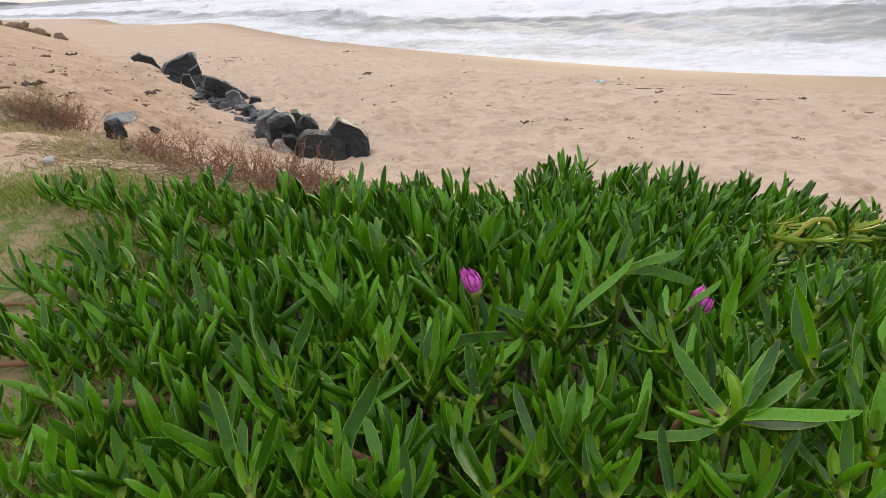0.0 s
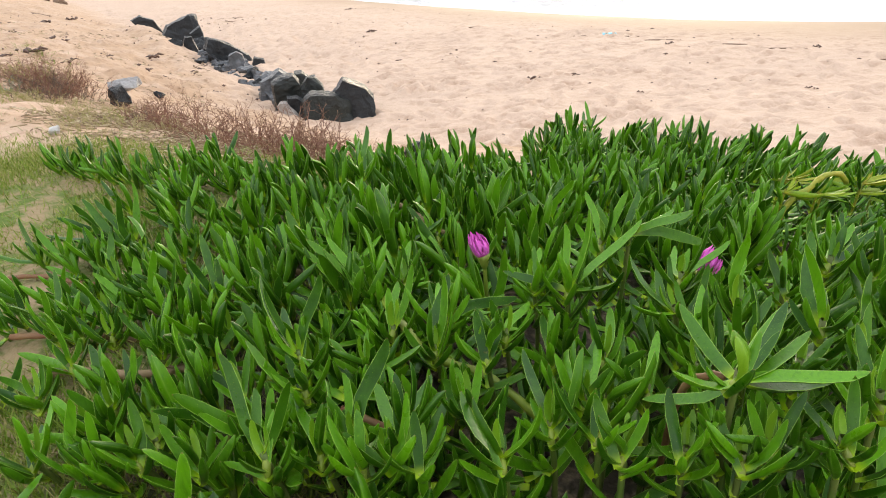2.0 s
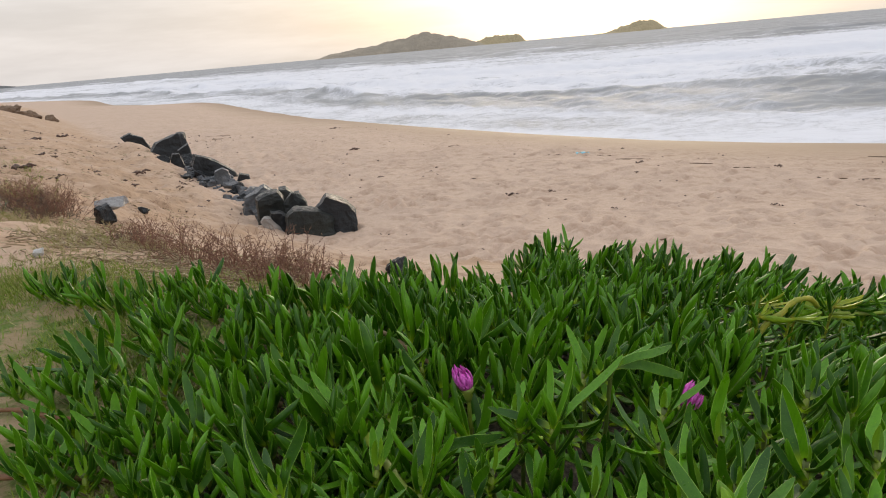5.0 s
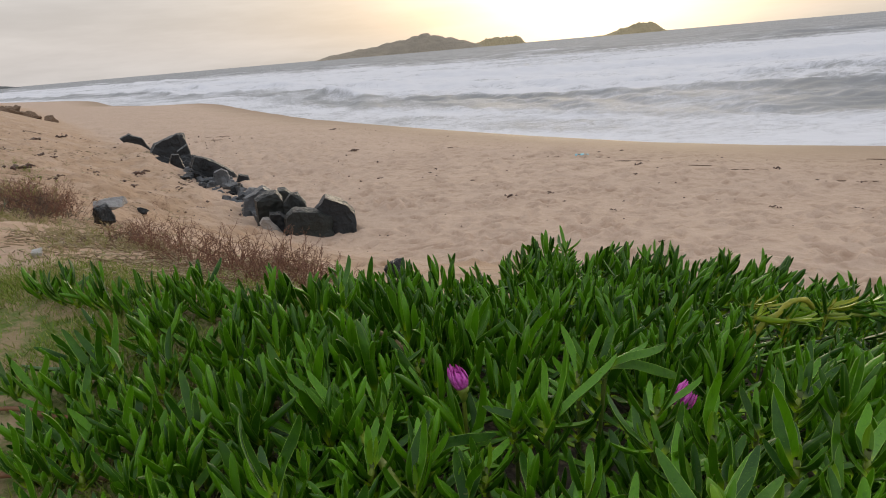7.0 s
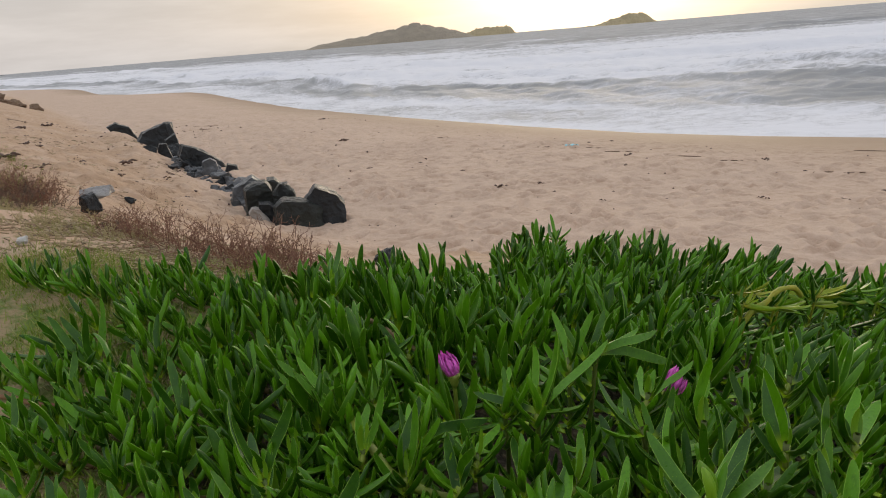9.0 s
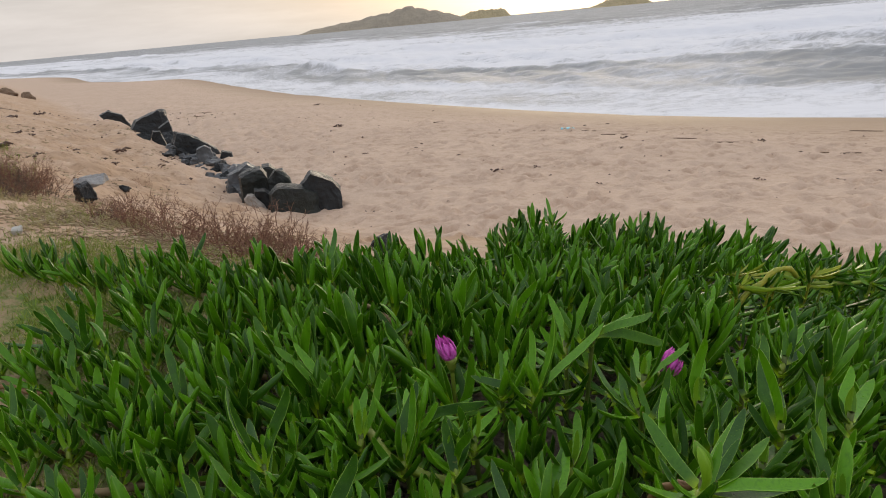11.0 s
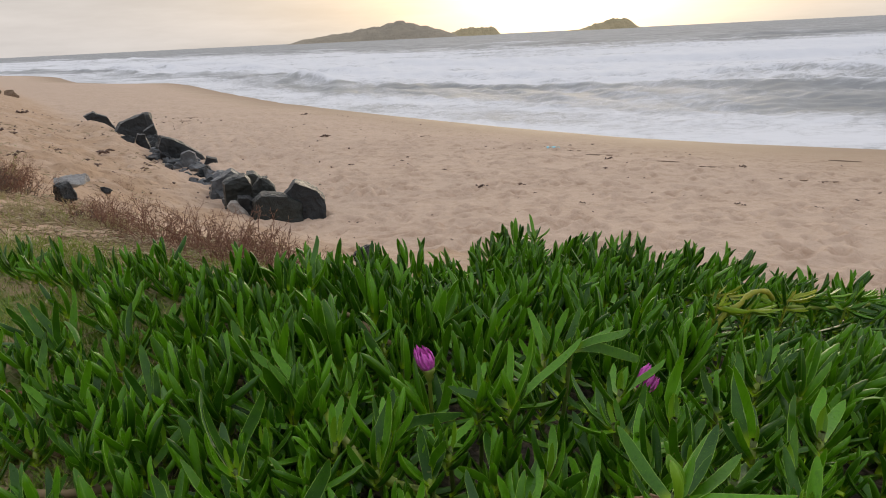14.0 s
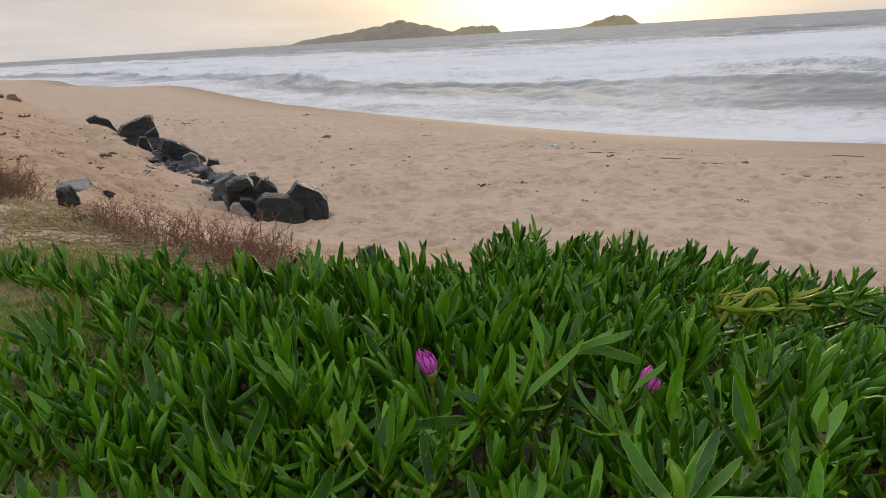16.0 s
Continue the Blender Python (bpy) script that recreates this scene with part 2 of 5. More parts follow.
GREEN = ((0.016, 0.070, 0.001), (0.100, 0.280, 0.004), (0.38, 0.55, 0.012))
MAT_LEAF = leaf_material("ice_plant_leaf", *GREEN, "object")
MAT_LEAF_MASS = leaf_material("ice_plant_leaf_mass", *GREEN, "island")
YELLOW = ((0.22, 0.28, 0.012), (0.40, 0.38, 0.02), (0.52, 0.40, 0.06))
MAT_LEAF_PALE = leaf_material("ice_plant_leaf_yellowing", *YELLOW, "object")
MAT_LEAF_LIME = leaf_material("ice_plant_leaf_lime", (0.15, 0.27, 0.010), (0.31, 0.40, 0.02), (0.58, 0.50, 0.06), "object")
MAT_LEAF_YOUNG = leaf_material("ice_plant_leaf_young", (0.09, 0.22, 0.006), (0.17, 0.33, 0.012), (0.38, 0.50, 0.02), "object")
MAT_STEM = plain_material("ice_plant_stem", (0.09, 0.15, 0.02), (0.15, 0.16, 0.04), 14, 0.55)
MAT_STEM_RED = plain_material("ice_plant_stem_reddish", (0.20, 0.07, 0.035), (0.22, 0.13, 0.05), 20, 0.6)
MAT_STEM_GREEN = plain_material("ice_plant_stem_green", (0.25, 0.34, 0.03), (0.19, 0.22, 0.035), 12, 0.5)
MAT_STEM_TAN = plain_material("ice_plant_stem_tan", (0.30, 0.21, 0.10), (0.22, 0.15, 0.075), 20, 0.7)
MAT_STEM_YELLOW = plain_material("ice_plant_stem_yellow", (0.42, 0.36, 0.03), (0.20, 0.26, 0.02), 60, 0.6)
MAT_PETAL = plain_material("magenta_petal", (0.68, 0.05, 0.50), (0.84, 0.18, 0.68), 120, 0.5, 0.1)
MAT_STAMEN = plain_material("pale_stamen", (0.75, 0.62, 0.42), (0.65, 0.5, 0.3), 60, 0.6)
MAT_GROUND = ground_material()
MAT_WATER = water_material()
MAT_ROCK_DARK = rock_material("dark_basalt", (0.008, 0.010, 0.012), (0.024, 0.028, 0.032), (0.05, 0.052, 0.056))
MAT_ROCK_GREEN = rock_material("dark_greenish_rock", (0.012, 0.015, 0.014), (0.032, 0.038, 0.034), (0.06, 0.062, 0.058))
MAT_ROCK_GREY = rock_material("grey_veined_rock", (0.07, 0.078, 0.086), (0.20, 0.21, 0.225), (0.48, 0.47, 0.46))
MAT_ROCK_LIGHT = rock_material("light_grey_rock", (0.12, 0.125, 0.13), (0.27, 0.275, 0.28), (0.5, 0.49, 0.48))
MAT_ROCK_ASH = rock_material("ash_grey_rock", (0.28, 0.27, 0.265), (0.42, 0.41, 0.395), (0.55, 0.54, 0.52))
MAT_ROCK_PALE = rock_material("pale_sandy_rock", (0.30, 0.27, 0.24), (0.45, 0.41, 0.37), (0.55, 0.5, 0.45))
MAT_TWIG = blade_material("dry_red_brown_twig", (0.15, 0.066, 0.042), (0.29, 0.145, 0.085), (0.42, 0.28, 0.16))
MAT_STRAW = blade_material("straw_grass", (0.42, 0.34, 0.18), (0.32, 0.30, 0.11), (0.56, 0.47, 0.29))
MAT_OLIVE = blade_material("olive_grass", (0.22, 0.23, 0.05), (0.33, 0.31, 0.10), (0.42, 0.36, 0.17))
MAT_GREY_TWIG = blade_material("grey_brown_twig", (0.09, 0.058, 0.038), (0.16, 0.11, 0.07), (0.22, 0.17, 0.12))
MAT_LITTER = blade_material("plant_litter", (0.22, 0.15, 0.085), (0.36, 0.28, 0.14), (0.52, 0.44, 0.28))
MAT_GRASS = blade_material("short_grass", (0.13, 0.23, 0.012), (0.28, 0.32, 0.035), (0.44, 0.36, 0.16))
MAT_WOOD = plain_material("weathered_driftwood", (0.14, 0.09, 0.06), (0.26, 0.18, 0.12), 25, 0.9)
MAT_KELP = plain_material("dark_seaweed", (0.075, 0.045, 0.033), (0.15, 0.085, 0.06), 40, 0.6)
MAT_BLUE = plain_material("light_blue_plastic", (0.16, 0.55, 0.70), (0.30, 0.64, 0.76), 20, 0.4)
MAT_WHITE = plain_material("white_litter", (0.42, 0.41, 0.39), (0.62, 0.61, 0.59), 20, 0.6)
# Paler than bare woods: the distance haze is mixed into these base colours.
MAT_ISLAND = island_material("hazed_wooded_island", (0.32, 0.28, 0.22), (0.40, 0.34, 0.26))
# Golden tone paints the sun-lit haze over these islands into their colour.
MAT_ISLAND_GLOW_HAZE = island_material("glow_hazed_island", (0.42, 0.35, 0.21), (0.50, 0.41, 0.25))
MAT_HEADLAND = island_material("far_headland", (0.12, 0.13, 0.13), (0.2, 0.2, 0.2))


# ---- mesh helpers ----
def mesh_object(name, verts, faces, mat, parent=None, label="", smooth=True, attrs=None):
    me = bpy.data.meshes.new(name)
    me.from_pydata([tuple(v) for v in verts], [], [tuple(f) for f in faces])
    finish(me, mat, smooth, attrs)
    ob = new(name, me)
    if parent:
        ob.parent = parent
    if label:
        tagged(ob, label)
    return ob


def finish(me, mat, smooth=True, attrs=None):
    me.materials.append(mat)
    if smooth:
        me.polygons.foreach_set("use_smooth", np.ones(len(me.polygons), dtype=bool))
    for key, values in (attrs or {}).items():
        values = np.asarray(values, dtype=np.float32)
        kind = "FLOAT_VECTOR" if values.ndim == 2 else "FLOAT"
        me.attributes.new(key, kind, "POINT").data.foreach_set("vector" if values.ndim == 2 else "value", values.ravel())
    me.update()


def fan_sheet(radii, angles):
    """A polar sheet round the origin: x, y and faces. Angle 0 looks along +y, positive to +x."""
    r, a = np.meshgrid(radii, angles, indexing="ij")
    i = np.arange(len(radii) * len(angles)).reshape(len(radii), len(angles))
    faces = np.stack([i[:-1, :-1], i[1:, :-1], i[1:, 1:], i[:-1, 1:]], -1).reshape(-1, 4)
    return (r * np.sin(a)).ravel(), (r * np.cos(a)).ravel(), faces[:, ::-1]


def big_mesh(name, verts, faces, mat, attrs=None):
    me = bpy.data.meshes.new(name)
    me.vertices.add(len(verts))
    me.vertices.foreach_set("co", np.asarray(verts, np.float32).ravel())
    faces = np.asarray(faces, np.int32)
    k = faces.shape[1]
    me.loops.add(faces.size)
    me.loops.foreach_set("vertex_index", faces.ravel())
    me.polygons.add(len(faces))
    me.polygons.foreach_set("loop_start", np.arange(0, faces.size, k, dtype=np.int32))
    me.update(calc_edges=True)
    finish(me, mat, True, attrs)
    me.validate()
    return new(name, me)


def tube(points, radii, sides=6):
    """Vertices and faces of a bent tapered tube."""
    pts = [Vector(p) for p in points]
    verts, faces = [], []
    for i, p in enumerate(pts):
        d = (pts[min(i + 1, len(pts) - 1)] - pts[max(i - 1, 0)]).normalized()
        u = d.orthogonal().normalized() if i == 0 else (u - d * u.dot(d)).normalized()
        w = d.cross(u)
        for k in range(sides):
            a = 6.2832 * k / sides
            verts.append(p + (u * math.cos(a) + w * math.sin(a)) * radii[i])
        if i:
            for k in range(sides):
                k2 = (k + 1) % sides
                faces.append(((i - 1) * sides + k, (i - 1) * sides + k2, i * sides + k2, i * sides + k))
    faces.append(tuple(range(sides - 1, -1, -1)))
    faces.append(tuple(range((len(pts) - 1) * sides, len(pts) * sides)))
    return verts, faces


def spline(points, n):
    """n points along a smooth line through the given ones."""
    p = [Vector(q) for q in points]
    p = [2 * p[0] - p[1]] + p + [2 * p[-1] - p[-2]]
    out = []
    for i in range(n):
        s = (len(p) - 3) * i / (n - 1)
        k = min(int(s), len(p) - 4)
        t = s - k
        a, b, c, d = p[k:k + 4]
        out.append(0.5 * ((2 * b) + (c - a) * t + (2 * a - 5 * b + 4 * c - d) * t * t + (3 * b - a - 3 * c + d) * t ** 3))
    return out


# ---- ground and sea ----
MAT_EDGE = [(-1.02, 1.50), (-1.0, 1.60), (-0.87, 1.53), (-0.68, 1.44), (-0.52, 1.36), (-0.38, 1.27), (-0.27, 1.24), (-0.2, 1.25), (-0.2, 1.46), (0.0, 1.60), (0.15, 1.80), (0.28, 2.08),
            (0.45, 2.25), (0.85, 2.22), (1.3, 2.0), (2.3, 1.7), (2.3, 0.1), (0.2, 0.08), (-0.36, 0.22), (-0.6, 0.48), (-0.64, 0.75), (-0.64, 0.9), (-0.66, 1.02), (-0.64, 1.12), (-0.60, 1.2),
            (-0.58, 1.28), (-0.68, 1.37), (-0.84, 1.45)]


def inside(x, y, poly):
    hit = False
    for (x0, y0), (x1, y1) in zip(poly, poly[1:] + poly[:1]):
        if (y0 > y) != (y1 > y) and x < (x1 - x0) * (y - y0) / (y1 - y0) + x0:
            hit = not hit
    return hit


def make_ground():
    front = np.radians(np.arange(-48, 48.01, 0.24))
    side = np.radians(np.arange(52, 308.1, 8))
    angles = np.concatenate([front, side, [front[0] + 2 * math.pi]])
    radii = np.concatenate([np.linspace(0.02, 0.3, 5), np.geomspace(0.31, 3, 110), np.geomspace(3.02, 15, 380), np.geomspace(15.1, 30, 70), np.geomspace(31, 4900, 50)])
    x, y, faces = fan_sheet(radii, angles)
    z = land(x, y)
    # footprints and wind-blown hollows in the dry sand
    d = onshore(x, y)
    near = np.hypot(x, y)
    turf = ease(1.66 + 0.2 * waves_noise(x * 3, y * 3, 8) - y, -0.1, 0.35) * ease(-x, -6, 0.5)
    litter = np.array([1.0 if -1.1 < a < 2.4 and 0 < b < 2.4 and inside(a, b, MAT_EDGE) else 0.0 for a, b in zip(x, y)]) * ease(x, -0.5, -0.25)
    rng = np.random.RandomState(4)
    dry = (1 - turf) * ease(d, 1.5, 5)
    sel = np.where((near > 2.5) & (near < 30) & (d > 1))[0]
    px, py = x[sel], y[sel]
    dz = np.zeros(len(sel))
    for _ in range(3200):
        r = 4 + 20 * rng.rand() ** 0.8
        a = rng.uniform(-0.75, 0.72)
        cx, cy, turn = r * math.sin(a), r * math.cos(a), rng.uniform(0, 3.14)
        if rng.rand() < 0.5:
            turn = rng.normal(1.0, 0.3)
        lx, ly, deep = rng.uniform(0.08, 0.16), rng.uniform(0.040, 0.07), rng.uniform(0.022, 0.055)
        k = np.where((abs(px - cx) < 0.55) & (abs(py - cy) < 0.55))[0]
        u = ((px[k] - cx) * math.cos(turn) + (py[k] - cy) * math.sin(turn)) / lx
        v = (-(px[k] - cx) * math.sin(turn) + (py[k] - cy) * math.cos(turn)) / ly
        q = u * u + v * v
        dz[k] += deep * (-np.exp(-q) + 0.45 * np.exp(-(np.sqrt(q) - 1.7) ** 2 * 3))
    z[sel] += dz * dry[sel]
    # slumped, wind-scoured sand on the bank's slope
    slope = ease(-x, 0.5, 2.5) * ease(d, 4, 9) * (1 - turf) * (1 - ease(near, 20, 45))
    z += slope * (0.045 * waves_noise(x * 3.5, y * 3.5, 51) + 0.034 * waves_noise(x * 9, y * 9, 52) + 0.016 * waves_noise(x * 21, y * 21, 53))
    up_beach = np.clip(d, -5, 20)
    ob = big_mesh("ground", np.stack([x, y, z], 1), faces, MAT_GROUND, {"up_beach": up_beach, "turf": turf, "litter": litter, "bank": ease(on_line(TOE, x) - 0.5 - y, -1.0, 1.5) * (1 - ease(near, 60, 200))})
    tagged(ob, "pale dry beach sand with footprints, rising to a thinly turfed bank", "ground", kind="structure")


def make_sea():
    angles = np.radians(np.concatenate([np.arange(-60, -40, 2), np.arange(-40, 44, 0.3), np.arange(44, 106, 3)]))
    radii = np.concatenate([np.geomspace(9, 150, 420), np.geomspace(152, 4900, 70)])
    x, y, faces = fan_sheet(radii, angles)
    off = -onshore(x, y)
    along = 0.6 * x - 0.8 * y
    warp = 2.2 * waves_noise(x * 0.10, y * 0.10, 11) + 0.5 * waves_noise(x * 0.5, y * 0.5, 12)
    o = off + warp
    calm = 1 - ease(off, 120, 300)
    # breakers: a few steep-fronted waves that stand up in stretches, white behind the crest and dark in front of it
    high, foam = 0.0, 0.0
    for at, tall, wide, strong in ((10.5, 0.50, 1.3, 0.8), (18, 0.60, 2.0, 0.7), (31, 0.7, 3.0, 0.6), (55, 0.8, 4.5, 0.6), (95, 0.7, 8.0, 0.4)):
        g = np.clip(0.30 + 1.2 * waves_noise(along * (0.06 + 2.6 / (at + 6)) + at, off * 0.16, 40 + int(at)), 0, 1.1)
        u = (o - at) / wide
        high = high + tall * g * np.where(u < 0, np.exp(-(u * 2.1) ** 2), np.exp(-(u * 0.8) ** 2))
        foam = foam + strong * g * (1.1 * np.exp(-((u - 0.5) * 1.1) ** 2) - 0.5 * np.exp(-((u + 0.45) * 2.6) ** 2))
    # spent foam between them: a white wash on the sand, a smooth grey trough, broad white water further out
    reach = off + 1.6 * waves_noise(along * 0.22, off * 0.1, 22) + 0.4 * warp
    foam = foam + 0.56 * (1 - ease(reach, 3.6, 6.0)) + 0.12 * ease(reach, 4, 6) + (0.52 + 0.30 * waves_noise(along * 0.07, off * 0.06, 23)) * ease(o, 9, 14) * (1 - ease(o, 55, 100)) - 0.22 * ease(off, 60, 130)
    chop = waves_noise(x * 1.9, y * 1.9, 13) + 0.6 * waves_noise(x * 4.1, y * 4.1, 14)
    z = SEA + 0.015 + high + 0.10 * chop * ease(off, 1, 6) * calm + 0.12 * waves_noise(x * 0.35, y * 0.35, 15) * ease(off, 4, 14) * calm - 0.01 * ease(off, 0, 3)
    ob = big_mesh("water", np.stack([x, y, z], 1), faces, MAT_WATER, {"foam": foam, "flow": np.stack([along, off, 0 * x], 1)})
    tagged(ob, "grey rough sea with white foaming surf reaching the sand", "sea", kind="structure")


make_ground()
make_sea()


# ---- islands and headland ----
def ridge(name, label, x0, x1, y, profile, depth, mat):
    """A wooded hill far out: profile gives the ridge's height along its length."""
    n, m = 90, 14
    verts, faces = [], []
    rng = np.random.RandomState(int(abs(x0)))
    for i in range(n):
        s = i / (n - 1)
        h = np.interp(s, [p[0] for p in profile], [p[1] for p in profile])
        h *= 1 + 0.05 * math.sin(s * 31) + 0.04 * math.sin(s * 77 + 1) + rng.normal(0, 0.012)
        for j in range(m):
            t = j / (m - 1) * 2 - 1
            k = (1 - abs(t) ** 1.7)
            verts.append((x0 + (x1 - x0) * s, y + t * depth, SEA - 1 + (h + 1) * k + (rng.normal(0, 0.02) * h if 0 < j < m - 1 else 0)))
    for i in range(n - 1):
        for j in range(m - 1):
            a = i * m + j
            faces.append((a, a + m, a + m + 1, a + 1))
    ob = mesh_object(name, verts, faces, mat)
    return tagged(ob, label, name.replace("_", " "))


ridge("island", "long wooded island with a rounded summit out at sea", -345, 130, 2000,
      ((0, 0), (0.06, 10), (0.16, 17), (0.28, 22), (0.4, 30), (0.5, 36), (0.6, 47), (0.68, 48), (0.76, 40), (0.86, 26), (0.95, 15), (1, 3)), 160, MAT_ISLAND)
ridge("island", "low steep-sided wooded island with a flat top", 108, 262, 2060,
      ((0, 0), (0.08, 12), (0.25, 21), (0.45, 24), (0.65, 22), (0.85, 23), (0.93, 17), (1, 0)), 70, MAT_ISLAND_GLOW_HAZE)
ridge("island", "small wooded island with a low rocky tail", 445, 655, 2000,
      ((0, 0), (0.12, 3), (0.2, 2), (0.3, 8), (0.42, 17), (0.5, 18), (0.6, 27), (0.8, 29), (0.88, 24), (1, 0)), 70, MAT_ISLAND_GLOW_HAZE)
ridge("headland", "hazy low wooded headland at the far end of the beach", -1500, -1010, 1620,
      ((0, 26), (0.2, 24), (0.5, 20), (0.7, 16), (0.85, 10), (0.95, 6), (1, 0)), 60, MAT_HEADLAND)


# ---- rocks ----
def weather(bm, size, seed, rough, chip=0.014):
    """Chips the edges of a hull and roughens its faces."""
    if chip:
        bmesh.ops.bevel(bm, geom=list(bm.edges), offset=chip * min(size), segments=1, affect="EDGES", clamp_overlap=True)
    bmesh.ops.triangulate(bm, faces=bm.faces)
    s = max(size)
    for cut in (0.16, 0.11, 0.08):
        long = [e for e in bm.edges if e.calc_length() > cut * s]
        if long and len(bm.faces) < 1500:
            bmesh.ops.subdivide_edges(bm, edges=long, cuts=1)
            bmesh.ops.triangulate(bm, faces=bm.faces)
    bm.normal_update()
    for v in bm.verts:
        q = v.co / s
        v.co += v.normal * s * rough * (noise.noise(q * 4 + Vector((seed, 0, 0))) * 0.7 + noise.noise(q * 11 + Vector((0, seed, 0))) * 0.35 + noise.noise(q * 24 + Vector((0, 0, seed))) * 0.16)


def rock_from(bm, label, x, y, mat, lift=0.0):
    me = bpy.data.meshes.new("rock")
    bm.to_mesh(me)
    bm.free()
    finish(me, mat, False)
    ob = new("rock", me)
    ob.location = (x, y, float(land(x, y)) + lift)
    return tagged(ob, label, "rock", "rocks along the foot of the bank")


def boulder(label, x, y, size, seed, mat, turn=0.0, tip=(0, 0), sink=0.25, points=16, lift=0.0, rough=0.07):
    """An angular block: a hull of scattered points with chipped edges."""
    rng = np.random.RandomState(seed)
    bm = bmesh.new()
    for _ in range(points):
        v = rng.normal(size=3)
        v /= np.abs(v).max() ** 0.75 * np.linalg.norm(v) ** 0.25
        v *= rng.uniform(0.82, 1.0)
        bm.verts.new(v * 0.5)
    hull = bmesh.ops.convex_hull(bm, input=bm.verts)
    bmesh.ops.delete(bm, geom=list({g for g in hull["geom_interior"] + hull["geom_unused"] if isinstance(g, bmesh.types.BMVert)}), context="VERTS")
    bmesh.ops.dissolve_limit(bm, angle_limit=0.4, verts=bm.verts, edges=bm.edges)
    for v in bm.verts:
        v.co = Vector((v.co.x * size[0], v.co.y * size[1], v.co.z * size[2]))
    weather(bm, size, seed, rough)
    bm.transform(Euler((radians(tip[0]), radians(tip[1]), radians(turn))).to_matrix().to_4x4())
    low = min(v.co.z for v in bm.verts)
    high = max(v.co.z for v in bm.verts)
    bm.transform(Matrix.Translation((0, 0, -low - sink * (high - low))))
    return rock_from(bm, label, x, y, mat, lift)


def split_block(label, x, y, profile, deep, seed, mat, bury=0.12, slant=0.0, rough=0.05):
    """A quarried block: its profile (across, up) cleaved through, the far face smaller and shifted, its foot buried in the sand."""
    rng = np.random.RandomState(seed)
    bm = bmesh.new()
    mid_u, mid_w = sum(p[0] for p in profile) / len(profile), sum(p[1] for p in profile) / len(profile)
    for k, (back, grow) in enumerate(((-0.36, 0.93), (-0.12, 1.0), (0.30, 0.95), (0.55, 0.72))):
        for u, w in profile:
            g = grow * rng.uniform(0.94, 1.03)
            up = mid_w + (w - mid_w) * g
            bm.verts.new((mid_u + (u - mid_u) * g + slant * back, deep * (back + rng.normal(0, 0.05)) + 0.25 * deep * (w - mid_w if k < 2 else 0), up - (bury if w < mid_w else 0)))
    hull = bmesh.ops.convex_hull(bm, input=bm.verts)
    bmesh.ops.delete(bm, geom=list({g for g in hull["geom_interior"] + hull["geom_unused"] if isinstance(g, bmesh.types.BMVert)}), context="VERTS")
    bmesh.ops.dissolve_limit(bm, angle_limit=0.22, verts=bm.verts, edges=bm.edges)
    us = [p[0] for p in profile]
    weather(bm, (max(us) - min(us), deep, deep), seed, rough, 0.0)
    bm.transform(Matrix.Rotation(math.atan2(-x, y), 4, "Z"))
    return rock_from(bm, label, x, y, mat)


BLACK, GREY = "dark angular basalt boulder half sunk in beach sand", "grey veined rock lying among dark boulders on sand"
split_block("large dark boulder with a sharp crest on the sand", -1.34, 8.05, [(-0.39, 0.03), (-0.38, 0.26), (-0.17, 0.48), (0.1, 0.35), (0.19, 0.21), (0.17, 0.0), (-0.1, -0.06)], 0.55, 3, MAT_ROCK_DARK)
split_block("broad dark greenish boulder block on the sand", -1.72, 7.85, [(-0.3, 0.03), (-0.27, 0.29), (-0.18, 0.38), (0.13, 0.33), (0.29, 0.22), (0.31, 0.03), (0.2, -0.04), (-0.08, -0.02)], 0.5, 12, MAT_ROCK_GREEN)
split_block("rounded dark greenish rock behind larger boulders", -2.03, 8.4, [(-0.14, 0.1), (-0.1, 0.31), (0.01, 0.45), (0.11, 0.43), (0.19, 0.31), (0.21, 0.08)], 0.4, 7, MAT_ROCK_GREEN)
split_block("dark greenish block with a grey top on the sand", -2.34, 8.45, [(-0.18, 0.05), (-0.16, 0.37), (-0.02, 0.43), (0.13, 0.44), (0.2, 0.33), (0.21, 0.1), (0.09, 0.0)], 0.45, 21, MAT_ROCK_GREEN)
split_block(BLACK, -2.1, 8.05, [(-0.16, 0.12), (-0.13, 0.26), (0.01, 0.24), (0.09, 0.16), (0.08, -0.01), (-0.08, 0.04)], 0.3, 41, MAT_ROCK_DARK)
split_block(GREY, -2.5, 9.3, [(-0.46, 0.12), (-0.38, 0.28), (-0.22, 0.33), (-0.15, 0.1), (-0.3, 0.0)], 0.4, 31, MAT_ROCK_GREY)
split_block(GREY, -2.52, 9.2, [(-0.22, 0.08), (-0.2, 0.34), (-0.06, 0.42), (0.05, 0.33), (0.06, 0.05)], 0.45, 32, MAT_ROCK_GREY)
split_block("dark greenish block wedged among grey rocks", -2.45, 9.35, [(-0.02, 0.08), (0.02, 0.33), (0.13, 0.32), (0.22, 0.24), (0.24, 0.03)], 0.4, 33, MAT_ROCK_GREEN)
split_block("pale sandy rock slab in the sand", -2.2, 7.95, [(-0.15, 0.12), (-0.09, 0.18), (0.0, 0.16), (0.18, -0.01), (-0.03, 0.04)], 0.2, 51, MAT_ROCK_PALE, 0.08)
